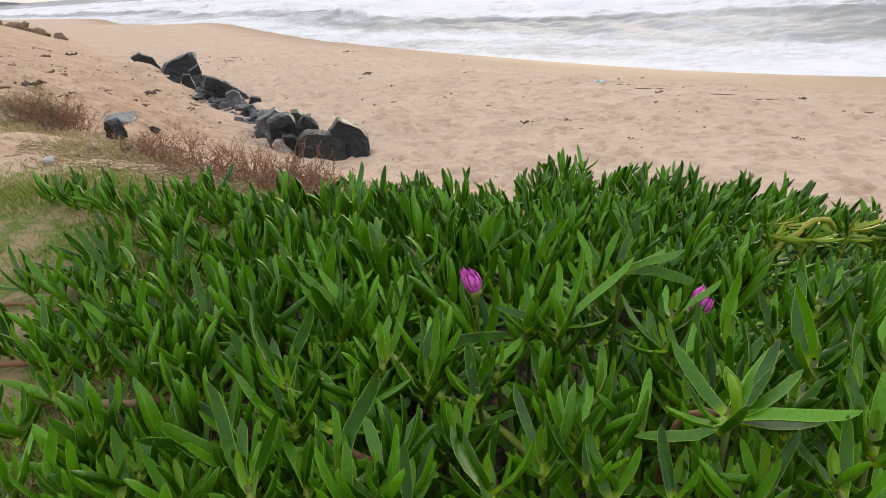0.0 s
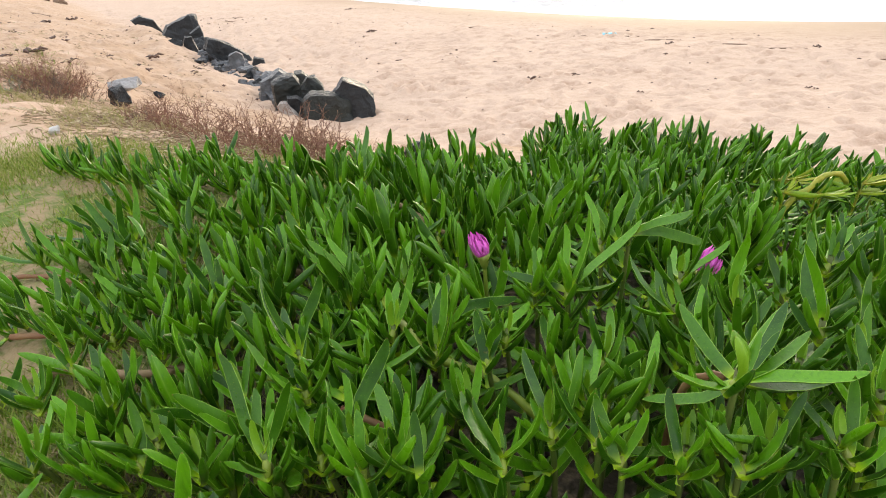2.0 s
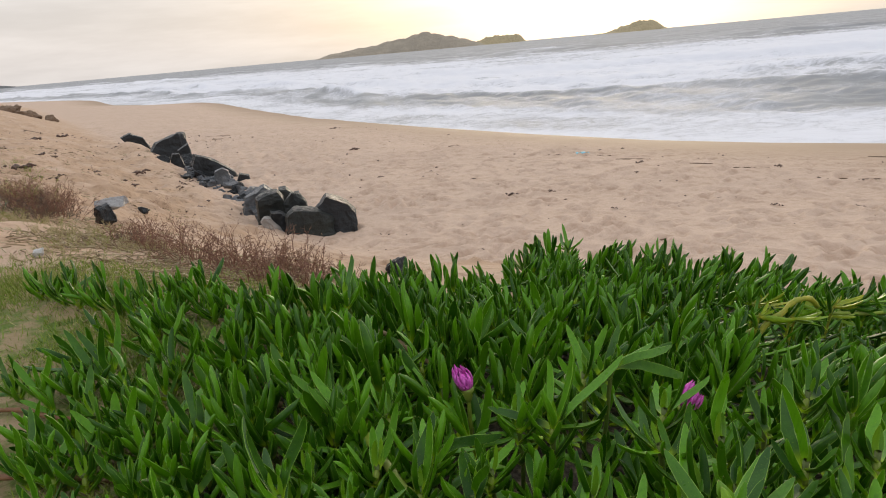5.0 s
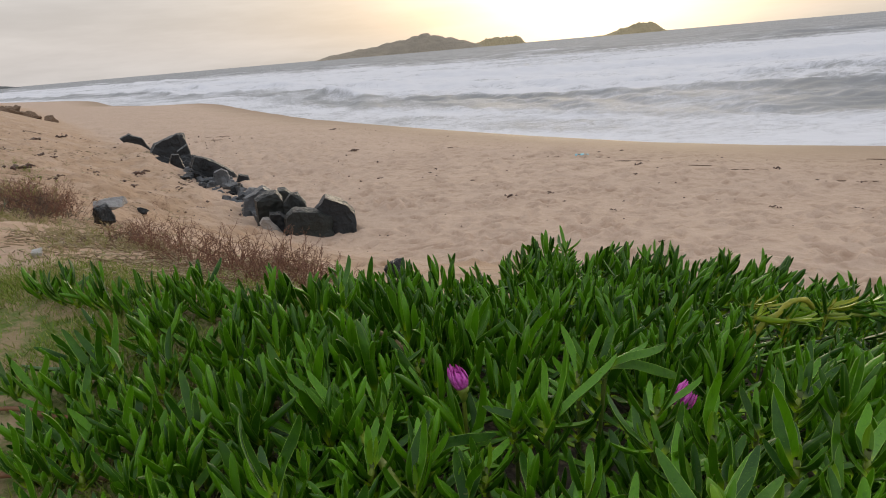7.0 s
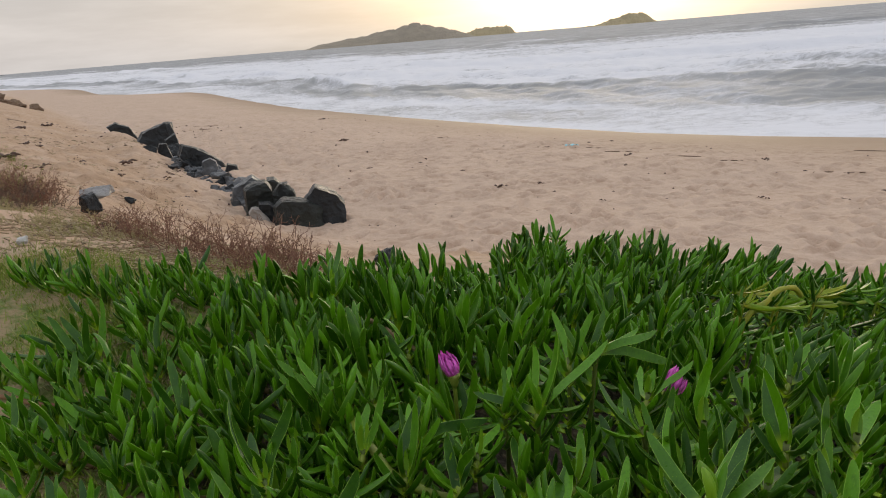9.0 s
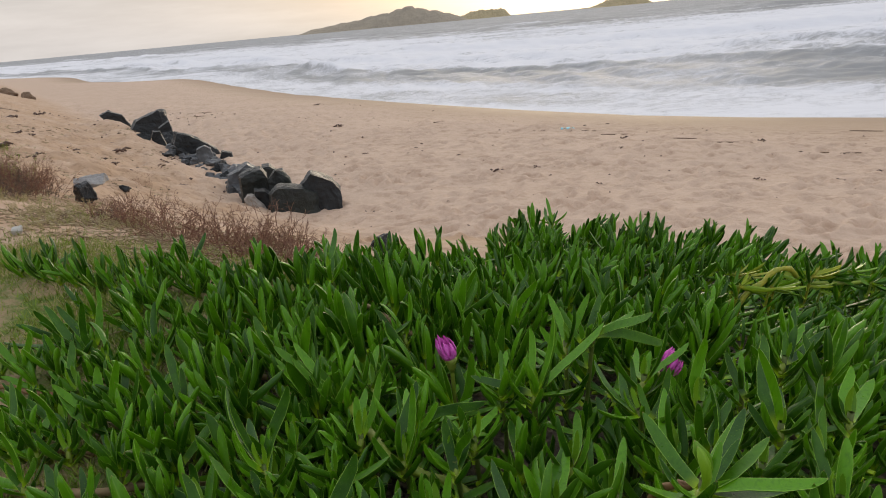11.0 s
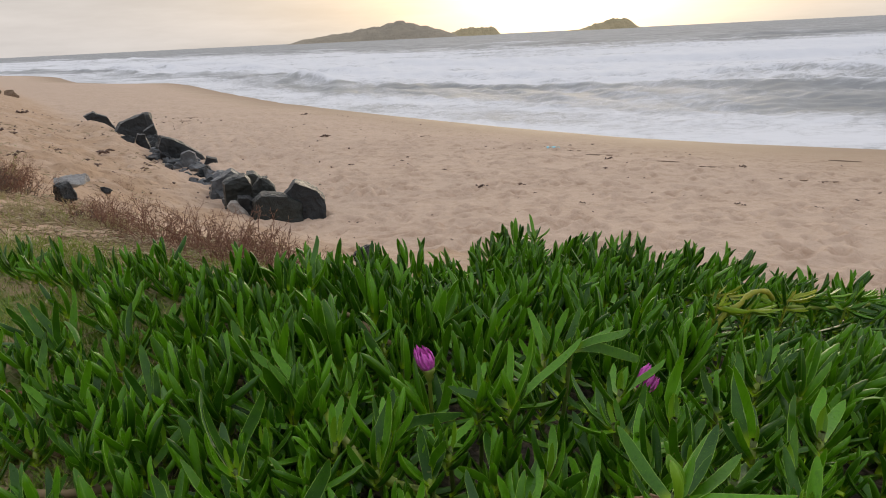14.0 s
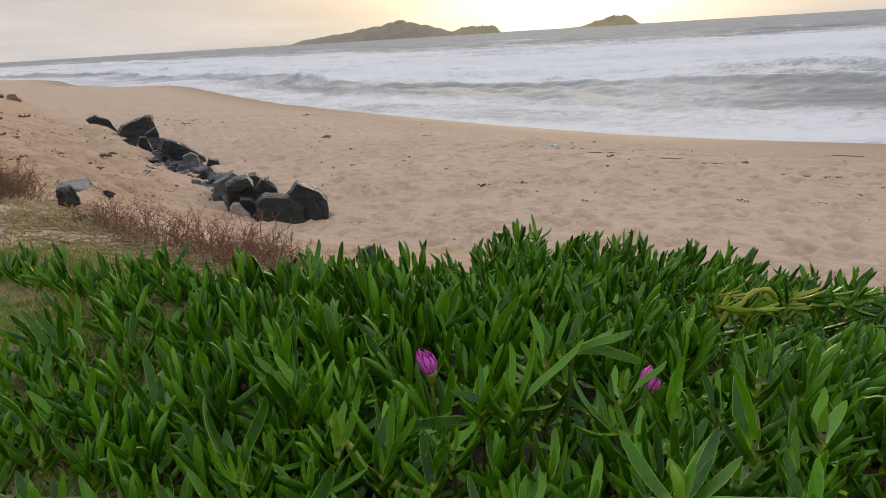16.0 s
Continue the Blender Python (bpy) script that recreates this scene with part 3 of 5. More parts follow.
for k, (x, y, w) in enumerate([(-2.72, 9.1, 0.34), (-2.85, 9.35, 0.3), (-2.6, 8.9, 0.22), (-2.9, 9.7, 0.34), (-3.02, 9.95, 0.24), (-2.45, 8.75, 0.16), (-2.55, 9.75, 0.4), (-3.1, 10.25, 0.16)]):
    boulder(GREY, x, y, (w, w * 0.7, w * 0.6), 61 + k, MAT_ROCK_GREY, 47 * k, (0, 12), 0.25, 11)
boulder(BLACK, -3.55, 11.1, (0.26, 0.25, 0.24), 71, MAT_ROCK_DARK, 20)
split_block("rounded grey boulder between dark rocks", -4.1, 12.15, [(-0.24, 0.05), (-0.18, 0.25), (-0.03, 0.31), (0.07, 0.24), (0.13, 0.01), (-0.06, -0.04)], 0.35, 81, MAT_ROCK_GREY)
split_block("low flat dark rock on the sand", -3.75, 12.3, [(-0.24, 0.04), (-0.12, 0.17), (0.05, 0.11), (0.08, 0.01), (-0.09, -0.04)], 0.3, 91, MAT_ROCK_DARK)
split_block(BLACK, -3.55, 11.3, [(-0.18, 0.03), (-0.1, 0.13), (0.03, 0.12), (0.05, 0.0), (-0.08, -0.03)], 0.22, 92, MAT_ROCK_DARK)
split_block("long dark tilted slab on the sand", -4.5, 12.9, [(-0.45, 0.30), (-0.37, 0.51), (-0.12, 0.42), (0.35, 0.2), (0.39, 0.03), (0.29, -0.06), (-0.28, 0.06)], 0.45, 101, MAT_ROCK_DARK)
split_block("big dark overhanging slab on smaller rocks", -6.45, 16.1, [(-0.74, 0.33), (-0.52, 0.45), (-0.18, 0.53), (0.06, 0.65), (0.2, 0.6), (0.28, 0.33), (0.18, 0.1), (-0.52, 0.2)], 0.8, 121, MAT_ROCK_DARK, 0.2)
split_block("upright dark block that carries a slab", -5.9, 15.0, [(-0.13, 0.31), (0.12, 0.44), (0.2, 0.06), (0.17, -0.21), (-0.01, -0.21)], 0.5, 111, MAT_ROCK_DARK, 0.1)
split_block("long low dark rock on the sand slope", -8.6, 19.0, [(-0.57, 0.38), (-0.3, 0.46), (0.03, 0.3), (0.3, 0.11), (0.18, 0.05), (-0.17, 0.15)], 0.6, 131, MAT_ROCK_DARK, 0.3)
split_block(BLACK, -5.6, 13.9, [(-0.23, 0.17), (-0.11, 0.32), (0.03, 0.3), (0.12, 0.11), (-0.02, 0.02)], 0.3, 141, MAT_ROCK_DARK, 0.15)
split_block(BLACK, -4.95, 13.4, [(-0.23, 0.1), (-0.14, 0.28), (0.05, 0.22), (0.13, -0.01), (-0.06, -0.1)], 0.3, 142, MAT_ROCK_DARK)
split_block(BLACK, -4.4, 12.3, [(-0.23, 0.02), (-0.13, 0.15), (0.03, 0.09), (0.05, -0.04), (-0.08, -0.1)], 0.25, 143, MAT_ROCK_DARK)
boulder("small dark stone on the sand slope", -5.8, 13.6, (0.3, 0.2, 0.2), 151, MAT_ROCK_DARK, 0)
for k, (x, y, w) in enumerate([(-4.75, 12.6, 0.36), (-4.45, 12.2, 0.28), (-3.8, 11.5, 0.3), (-5.0, 13.0, 0.32), (-4.5, 12.75, 0.35), (-4.3, 11.9, 0.2), (-4.0, 11.7, 0.2), (-4.6, 12.9, 0.3), (-4.15, 12.4, 0.3), (-3.7, 11.3, 0.16), (-5.1, 13.2, 0.3), (-4.95, 12.7, 0.24), (-5.3, 13.6, 0.24), (-4.2, 12.5, 0.3), (-3.3, 10.6, 0.22), (-3.2, 10.2, 0.28), (-5.2, 13.4, 0.3), (-3.95, 12.0, 0.22)]):
    boulder(GREY if k % 3 else BLACK, x, y, (w, w * 0.8, w * 0.7), 161 + k, MAT_ROCK_GREY if k % 3 else MAT_ROCK_DARK, 37 * k)
for k, (x, y, w) in enumerate([(-3.45, 11.0, 0.34), (-3.25, 10.6, 0.36), (-3.1, 10.2, 0.38), (-2.95, 9.9, 0.4), (-2.8, 9.55, 0.42), (-2.75, 9.2, 0.4), (-2.55, 8.9, 0.36), (-2.45, 8.55, 0.3), (-3.05, 10.5, 0.3), (-2.6, 9.6, 0.4), (-5.05, 13.5, 0.6), (-5.6, 14.6, 0.6), (-5.9, 15.0, 0.5)]):
    boulder(GREY if k < 10 else BLACK, x, y, (w, w * 0.75, w * 0.7), 501 + k, (MAT_ROCK_GREY, MAT_ROCK_LIGHT, MAT_ROCK_GREY)[k % 3] if k < 10 else MAT_ROCK_DARK, 53 * k, (0, 10), 0.3, 12)
rubble = np.random.RandomState(88)
for k in range(34):
    u, w = rubble.rand(), rubble.uniform(0.09, 0.22)
    boulder("small grey stone wedged between the boulders", -4.9 + 1.75 * u + rubble.normal(0, 0.14), 12.9 - 3.0 * u + rubble.normal(0, 0.14), (w, w * 0.8, w * 0.75), 400 + k, MAT_ROCK_GREY if k % 4 else MAT_ROCK_DARK, 31 * k, points=11)
boulder("dark rock face at the bank edge under a grey slab", -1.78, 3.36, (0.14, 0.13, 0.14), 171, MAT_ROCK_DARK, 10, (0, 0), 0.12, 11)
boulder("flat pale grey rock slab on the bank edge", -1.765, 3.45, (0.17, 0.14, 0.075), 175, MAT_ROCK_ASH, 5, (0, 0), 0.0, 16, 0.085)
boulder("dark stone standing on the sand slope", -0.385, 4.25, (0.16, 0.14, 0.16), 181, MAT_ROCK_DARK, 0, (0, 0), 0.1)
boulder("small dark stone on the sand slope", -3.15, 6.7, (0.12, 0.1, 0.09), 191, MAT_ROCK_DARK, 0)


# ---- ice plant ----
def leaf_shape(length, width, curve, seed, dish=0.0):
    """A fleshy three-edged leaf that grows along +z from the origin, its flat face to +y, curving towards +y."""
    rng = np.random.RandomState(seed)
    stations = (0.0, 0.13, 0.38, 0.64, 0.85, 0.955, 1.0)
    wide = (0.66, 0.77, 0.95, 1.0, 0.76, 0.37, 0.03)
    bow, wave = rng.normal(0, 0.05), rng.normal(0, 0.025)
    verts, along, rim = [], [], []
    for s, w in zip(stations, wide):
        a = curve * s
        y = length * (1 - math.cos(a)) / max(curve, 1e-3)
        z = length * math.sin(a) / max(curve, 1e-3)
        ny, nz = math.cos(a), -math.sin(a)
        h = 0.5 * width * w
        side = length * (bow * s * s + wave * math.sin(5.0 * s))
        section = ((-h, 0.0, 1.0), (-0.86 * h, 0.04 * h, 0.0), (0, -dish * h, 0.0), (0.86 * h, 0.04 * h, 0.0), (h, 0.0, 1.0),
                   (0.93 * h, -0.12 * h, 0.0), (0.56 * h, -0.60 * h, 0.0), (0, -1.02 * h, 0.5), (-0.56 * h, -0.60 * h, 0.0), (-0.93 * h, -0.12 * h, 0.0))
        for ox, oy, e in section:
            verts.append((ox + side, y + oy * ny, z + oy * nz))
            along.append(s)
            rim.append(e)
    faces = []
    n = len(section)
    for i in range(len(stations) - 1):
        for k in range(n):
            k2 = (k + 1) % n
            faces.append((i * n + k, i * n + k2, i * n + n + k2, i * n + n + k))
    return np.array(verts), faces, along, rim


RING = 10
LEAVES = []
for i in range(10):
    LEAVES.append(leaf_shape(1.0, (0.145, 0.155, 0.17, 0.15, 0.16, 0.175, 0.155, 0.130, 0.140, 0.150)[i], (0.30, 0.55, 0.15, 0.75, 0.42, 0.40, 0.65, 0.45, 0.70, 0.55)[i], 100 + i, (-0.25, 0.28, -0.35, 0.22, -0.3, 0.30, -0.28, 0.34, -0.32, 0.30)[i]))


def leaf_mesh(i, mat):
    v, f, along, rim = LEAVES[i]
    me = bpy.data.meshes.new("leaf")
    me.from_pydata([tuple(p) for p in v], [], f)
    finish(me, mat, True, {"along": along, "rim": rim})
    sharp = np.zeros(len(me.edges), dtype=bool)
    for e in me.edges:
        a, b = e.vertices
        sharp[e.index] = a % RING == b % RING and a % RING in (0, 4)
    me.attributes.new("sharp_edge", "BOOLEAN", "EDGE").data.foreach_set("value", sharp)
    return me


LEAF_MESH = [leaf_mesh(i, MAT_LEAF) for i in range(10)]
LEAF_MESH_PALE = [leaf_mesh(i, MAT_LEAF_PALE) for i in range(10)]
LEAF_MESH_YOUNG = [leaf_mesh(i, MAT_LEAF_YOUNG) for i in range(10)]
LEAF_MESH_LIME = [leaf_mesh(i, MAT_LEAF_LIME) for i in range(10)]


def leaf_pose(base, azimuth, lean, length, twist=0.0):
    """The leaf starts at base, leans from the upright by lean degrees towards azimuth, its flat face turned inwards and up."""
    turn = Matrix.Rotation(radians(azimuth), 4, "Z") @ Matrix.Rotation(radians(lean), 4, "X") @ Matrix.Rotation(radians(twist), 4, "Z")
    return Matrix.Translation(base) @ turn @ Matrix.Scale(length, 4)


def shoot_plan(seed, pairs=4, tall=0.10, spread=1.0, size=1.0):
    """Leaf poses of an upright shoot in its own space: opposite pairs up a short stem, each turned a quarter from the last."""
    rng = np.random.RandomState(seed)
    out, az = [], rng.uniform(0, 180)
    for k in range(pairs):
        f = k / max(pairs - 1, 1)
        z = tall * (0.35 + 0.65 * f)
        lean = (30 * (1 - f) ** 0.9 + 7) * spread
        length = size * (0.088 - 0.026 * f ** 1.6)
        for side in (0, 180):
            out.append((rng.randint(7), leaf_pose((0, 0, z), az + side + rng.normal(0, 14), lean + rng.normal(0, 9) + (rng.uniform(15, 40) if f < 0.5 and rng.rand() < 0.3 else 0), length * rng.uniform(0.75, 1.22), rng.normal(0, 26))))
        az += 90 + rng.normal(0, 10)
    return out, tall


def make_shoot(plan, at, m, label, leaves=None, stem_mat=None, group="ice plant shoots"):
    leaves = leaves or LEAF_MESH
    out, tall = plan
    root = new("ice_plant_shoot")
    root.empty_display_size = 0.02
    r = 0.0045
    v, f = tube([(0, 0, -0.03), (0.002, 0, tall * 0.4), (0, 0.001, tall * 0.75), (0, 0, tall * 1.08)], [r, r, r * 0.9, r * 0.5], 5)
    mesh_object("stem", v, f, stem_mat or MAT_STEM, root)
    for i, lm in out:
        ob = new("leaf", leaves[i % len(leaves)])
        ob.parent = root
        ob.matrix_basis = lm
    root.matrix_basis = Matrix.Translation(at) @ m
    return tagged(root, label, "ice plant", group)


def canopy(x, y):
    """Height of the leaf tips above the ground."""
    h = 0.115 + 0.105 * ease(x, -0.62, -0.10) * (1 - 0.2 * ease(y, 1.1, 1.5) * (1 - ease(x, 0.15, 0.4)))
    h = h + 0.02 * math.sin(9 * x + 2) * math.sin(8 * y) - 0.085 * math.exp(-((x - 0.95) / 0.38) ** 2 - ((y - 1.48) / 0.22) ** 2)
    return float(h)



def leaf_along(base, reach, i):
    """Pose of leaf i from base to base + reach (metres), its flat face up and inwards."""
    r = Vector(reach)
    flat = Vector((r.x, r.y, 0))
    hint = Vector((0, 0, 1)) - (flat.normalized() * 0.6 if flat.length > 1e-4 else Vector((0, 1, 0)))
    z = r.normalized()
    y = (hint - z * hint.dot(z)).normalized()
    c = Vector(LEAVES[i][0][-RING])
    bend = math.atan2(c.y, c.z)
    m = Matrix((y.cross(z), y, z)).transposed().to_4x4()
    return Matrix.Translation(base) @ m @ Matrix.Rotation(bend, 4, "X") @ Matrix.Scale(r.length, 4)


TAKEN = []


def hero_shoot(at, reaches, label="ice plant shoot with broad bright green fleshy leaves", leaves=None, stem=None, bud=None):
    """A shoot whose leaves reach the given ways (x, y, z in cm) from its top; bud is the way and length of its broad young leaves."""
    rng = np.random.RandomState(int(abs(at[0]) * 997 + at[1] * 131))
    root = new("ice_plant_shoot")
    root.empty_display_size = 0.02
    root.location = (at[0], at[1], float(land(at[0], at[1])))
    top = Vector((0, 0, at[2] - root.location.z))
    mean = sum((Vector(r) for r in reaches), Vector()).normalized()
    low = Vector((-mean.x * 0.03, 0.01, -0.02))
    turn = rng.uniform(0, 1.5)
    v, f = tube(spline([low, (low + top) * 0.5 + Vector((0.005, 0.005, -0.01)), top, top + mean * 0.004], 6), [0.0030] * 4 + [0.0034, 0.0014], 6)
    mesh_object("stem", v, f, stem or MAT_STEM, root)
    node = top - mean * 0.006
    v, f = tube([node - mean * 0.010, node, node + mean * 0.007], [0.0028, 0.0038, 0.0022], 7)
    mesh_object("leaf_node", v, f, MAT_STEM_GREEN, root)
    meshes = leaves or LEAF_MESH
    for k, r in enumerate(reaches):
        i, slim = rng.randint(7, 10), min(1.0, 9.5 / Vector(r).length)
        ob = new("leaf", meshes[i])
        ob.parent = root
        ob.matrix_basis = leaf_along(top, Vector(r) * 0.01, i) @ Matrix.Rotation(rng.normal(0, 0.2 if bud else 0.7), 4, "Z") @ Matrix.Diagonal((slim, slim, 1.0, 1.0))
    if bud:
        for q in range(2):
            ob = new("young_leaf", LEAF_MESH_YOUNG[8 + q])
            ob.parent = root
            ob.matrix_basis = leaf_along(top + Vector((0, 0.006 * q, 0)), Vector(bud) * 0.01 * (1 + 0.1 * q), 8 + q) @ Matrix.Diagonal((2.5, 1.6, 1.0, 1.0))
    for q in range(0 if bud else 2):
        a = rng.uniform(0, 1.5) + 3.14 * q
        ob = new("young_leaf", (LEAF_MESH_YOUNG if leaves is None else leaves)[7 + q])
        ob.parent = root
        ob.matrix_basis = leaf_along(top, (mean * 0.6 + Vector((0.3 * math.cos(a), 0.3 * math.sin(a), 0.7))).normalized() * rng.uniform(0.026, 0.038), 7 + q) @ Matrix.Diagonal((1.5, 1.2, 1.0, 1.0))
    for q in range(4):
        i, a = rng.randint(7), turn + 1.5708 * q + rng.normal(0, 0.25)
        ob = new("leaf", LEAF_MESH[i])
        ob.parent = root
        ob.matrix_basis = leaf_along(top - mean * (0.010 + 0.008 * (q % 2)), Vector((math.cos(a) * 0.030, math.sin(a) * 0.030, rng.uniform(0.035, 0.058))) * rng.uniform(0.85, 1.15), i) @ Matrix.Rotation(rng.normal(0, 0.3), 4, "Z")
    for q in range(7 if top.z > 0.15 else 5 if top.z > 0.06 else 1):
        i, a = rng.randint(7), rng.uniform(0, 6.28)
        base = low.lerp(top, rng.uniform(0.45, 0.93))
        ob = new("leaf", LEAF_MESH[i])
        ob.parent = root
        ob.matrix_basis = leaf_along(base, Vector((math.cos(a) * 0.034, math.sin(a) * 0.034, rng.uniform(0.035, 0.062))) * rng.uniform(0.8, 1.1), i) @ Matrix.Rotation(rng.normal(0, 0.5), 4, "Z")
    TAKEN.append((at[0], at[1], 0.04))
    TAKEN.append((at[0] * 0.93, at[1] - 0.06, 0.035))
    TAKEN.append((at[0] * 0.86, at[1] - 0.11, 0.03))
    return tagged(root, label, "ice plant", "ice plant shoots")


hero_shoot((0.213, 0.457, 1.666), [(-5.7, -2.4, 2.9), (9.6, -0.2, 1.1), (7.9, 3.9, 1.2), (7.0, 6.4, 2.8), (6.3, 8.8, 2.3), (-1.9, 7.6, 2.9), (-6.9, 1.7, -2.9), (10.4, 3.3, -3.2), (4.4, 3.1, 2.2)],
           "large open ice plant rosette with broad light green leaves", None, None, (0.3, -0.4, 4.0))
hero_shoot((0.4, 2.15, 1.36), [(1.3, 8.8, 8.0), (-2.2, 8.8, 4.1), (7.1, 3.7, 3.3), (-6.0, 5.3, 2.6)])
hero_shoot((-0.182, 1.147, 1.625), [(-2.4, 6.9, 5.2), (1.0, 7.6, 6.4), (-0.9, 6.1, 3.3)])
hero_shoot((0.68, 2.0, 1.32), [(-2.1, 4.3, 10.2), (5.7, 6.5, 8.3), (8.1, 4.1, 4.2), (-7.0, 4.7, 7.5), (0.7, 3.2, 9.3)])
hero_shoot((-0.696, 0.972, 1.579), [(-3.6, 2.6, 6.8), (1.0, -0.0, 7.3), (-6.4, -1.5, 2.8)])
hero_shoot((-0.640, 0.956, 1.580), [(-4.3, 2.0, 6.2), (1.3, 0.6, 7.7), (-4.7, 6.6, 1.5)])
hero_shoot((-0.539, 0.981, 1.585), [(-4.7, 3.4, 8.5), (-0.9, 0.4, 9.1), (-7.2, 2.4, 9.0), (-1.2, -4.1, 4.1)])
hero_shoot((-0.508, 0.950, 1.585), [(-1.1, 4.9, 7.4), (3.8, -2.6, 2.7), (-4.9, 5.2, 2.9)])
hero_shoot((-0.489, 1.046, 1.587), [(-4.6, 2.6, 6.8), (0.7, -1.4, 6.7), (-6.2, 3.8, 1.9)])
hero_shoot((-0.432, 0.964, 1.586), [(-2.7, 4.1, 7.4), (3.9, 2.4, 7.4), (-1.5, 6.6, -0.3)])
hero_shoot((-0.508, 0.862, 1.589), [(-2.2, 3.7, 6.2), (1.4, -3.7, 2.8), (-5.1, 5.0, 3.2)])
hero_shoot((-0.594, 0.953, 1.582), [(-4.4, 5.3, 2.0), (1.7, -2.0, 4.5), (-5.8, 4.7, 0.5)])
hero_shoot((-0.327, 0.766, 1.595), [(-5.1, 2.8, 5.4), (-1.7, 0.7, 7.1), (-1.9, 5.5, 7.7), (2.3, -1.6, 4.8), (-0.7, 8.3, 0.7)])
hero_shoot((-0.413, 0.782, 1.589), [(-6.2, 5.2, 2.5), (-0.6, 1.1, 7.5), (-1.1, 5.9, 5.7), (-2.4, -3.1, 6.2)])
hero_shoot((-0.439, 0.766, 1.589), [(-5.3, 1.7, 5.2), (-0.3, -1.5, 5.4), (-4.1, 2.8, 6.0)])
hero_shoot((-0.486, 0.770, 1.583), [(-4.9, 4.3, 3.6), (-0.9, 0.8, 7.1), (-1.8, 6.4, 1.0)])
hero_shoot((-0.535, 0.737, 1.583), [(-0.7, 5.8, 6.7), (-0.0, 0.1, 6.9), (-4.2, 2.1, 5.6), (-1.1, -1.0, 6.2)])
hero_shoot((-0.495, 0.727, 1.583), [(-2.2, 6.7, 1.9), (1.5, -2.4, 5.8)])
hero_shoot((-0.454, 0.723, 1.583), [(-4.5, 5.8, 1.8), (2.4, -1.2, 4.7)])
hero_shoot((-0.388, 0.704, 1.583), [(-3.5, 5.5, 2.2), (2.1, 0.6, 6.2), (-4.8, 4.7, 0.2)])
hero_shoot((-0.339, 0.682, 1.589), [(-1.1, 6.1, 2.4), (2.8, -1.3, 5.0), (-4.2, 4.7, 1.3)])
hero_shoot((-0.297, 0.708, 1.583), [(-2.1, 6.6, 2.3), (0.2, -2.4, 5.0)])
hero_shoot((-0.468, 0.651, 1.589), [(-6.6, 3.8, 1.7), (2.9, 0.1, 6.1), (-6.3, 4.2, -1.8), (0.0, 0.3, 7.3)])
hero_shoot((-0.369, 0.562, 1.595), [(-3.3, 5.0, 5.0), (1.3, -0.3, 7.2), (-1.1, 7.4, 1.8), (3.3, -1.0, 5.5)])
hero_shoot((-0.371, 0.524, 1.589), [(-5.8, 4.2, 2.7), (-0.4, -1.7, 6.5), (-6.6, 0.9, 2.0), (1.5, -2.5, 4.7)])
hero_shoot((-0.330, 0.559, 1.583), [(-3.6, 8.1, 2.9), (-0.4, -0.4, 6.6)])
hero_shoot((-0.305, 0.514, 1.589), [(-5.5, 6.6, 0.6), (3.1, -1.4, 5.4), (-4.2, 7.4, -1.6)])
hero_shoot((-0.199, 0.501, 1.607), [(-8.3, 2.0, 4.8), (-5.3, -0.5, 7.1), (-6.8, 0.4, 2.2), (-3.7, -2.2, 4.7), (3.1, 6.3, -2.2)])
hero_shoot((-0.316, 0.490, 1.589), [(-5.1, 4.4, 2.5), (0.1, -1.2, 5.7), (-3.4, 6.1, -1.7)])
hero_shoot((-0.367, 0.484, 1.589), [(-4.7, 6.7, -1.0), (-0.4, 1.6, 6.8), (-6.8, 6.2, 0.6)])
hero_shoot((-0.247, 0.589, 1.583), [(-6.6, 5.0, 2.0), (-0.4, -0.3, 7.3), (-3.0, 8.0, 0.8)])
hero_shoot((-0.125, 0.772, 1.583), [(-9.5, 3.8, 6.5), (-5.1, 0.2, 7.9), (-5.3, 5.1, 7.4), (0.8, 2.1, 9.2), (-7.0, 5.3, 8.3)])
hero_shoot((-0.182, 0.608, 1.613), [(-6.0, 5.0, 7.8), (-2.4, 1.0, 8.1), (-4.0, 7.2, 1.9), (2.4, 2.9, 8.7), (-0.9, 8.4, -0.2), (-1.9, -1.4, 6.4)])
hero_shoot((-0.090, 0.683, 1.589), [(-0.7, 6.9, 2.8), (2.9, 2.2, 7.4)])
hero_shoot((-0.114, 0.619, 1.589), [(-0.3, 6.6, -0.2), (-0.7, -3.0, 5.1)])
hero_shoot((-0.175, 0.618, 1.589), [(3.3, 7.2, -1.1), (-1.3, -3.0, 5.9)])
hero_shoot((-0.040, 0.636, 1.589), [(-1.5, 7.3, 3.4), (-0.3, -0.9, 6.2), (0.9, 6.2, 6.4), (2.1, 2.4, 7.8)])
hero_shoot((-0.170, 0.691, 1.583), [(-1.5, 8.1, 1.5), (0.3, -4.2, 3.8)])
hero_shoot((-0.260, 0.821, 1.583), [(-0.4, 6.6, 3.0), (0.8, -3.3, 4.1), (-0.0, 6.6, -1.0), (-1.5, 1.0, 8.1)])
hero_shoot((-0.170, 0.566, 1.601), [(-6.6, 2.6, 4.2), (1.9, -3.0, 5.7), (1.1, 8.3, 0.8)])
hero_shoot((-0.178, 0.457, 1.613), [(-3.5, 6.8, 7.4), (1.7, 2.4, 6.9), (-2.2, 5.7, 3.3)])
hero_shoot((-0.135, 0.473, 1.601), [(1.2, 5.9, 4.2), (0.7, -1.4, 6.7), (-3.8, 7.5, 0.4)])
hero_shoot((-0.108, 0.492, 1.595), [(-0.9, 7.5, 2.6), (2.4, 3.9, 9.2)])
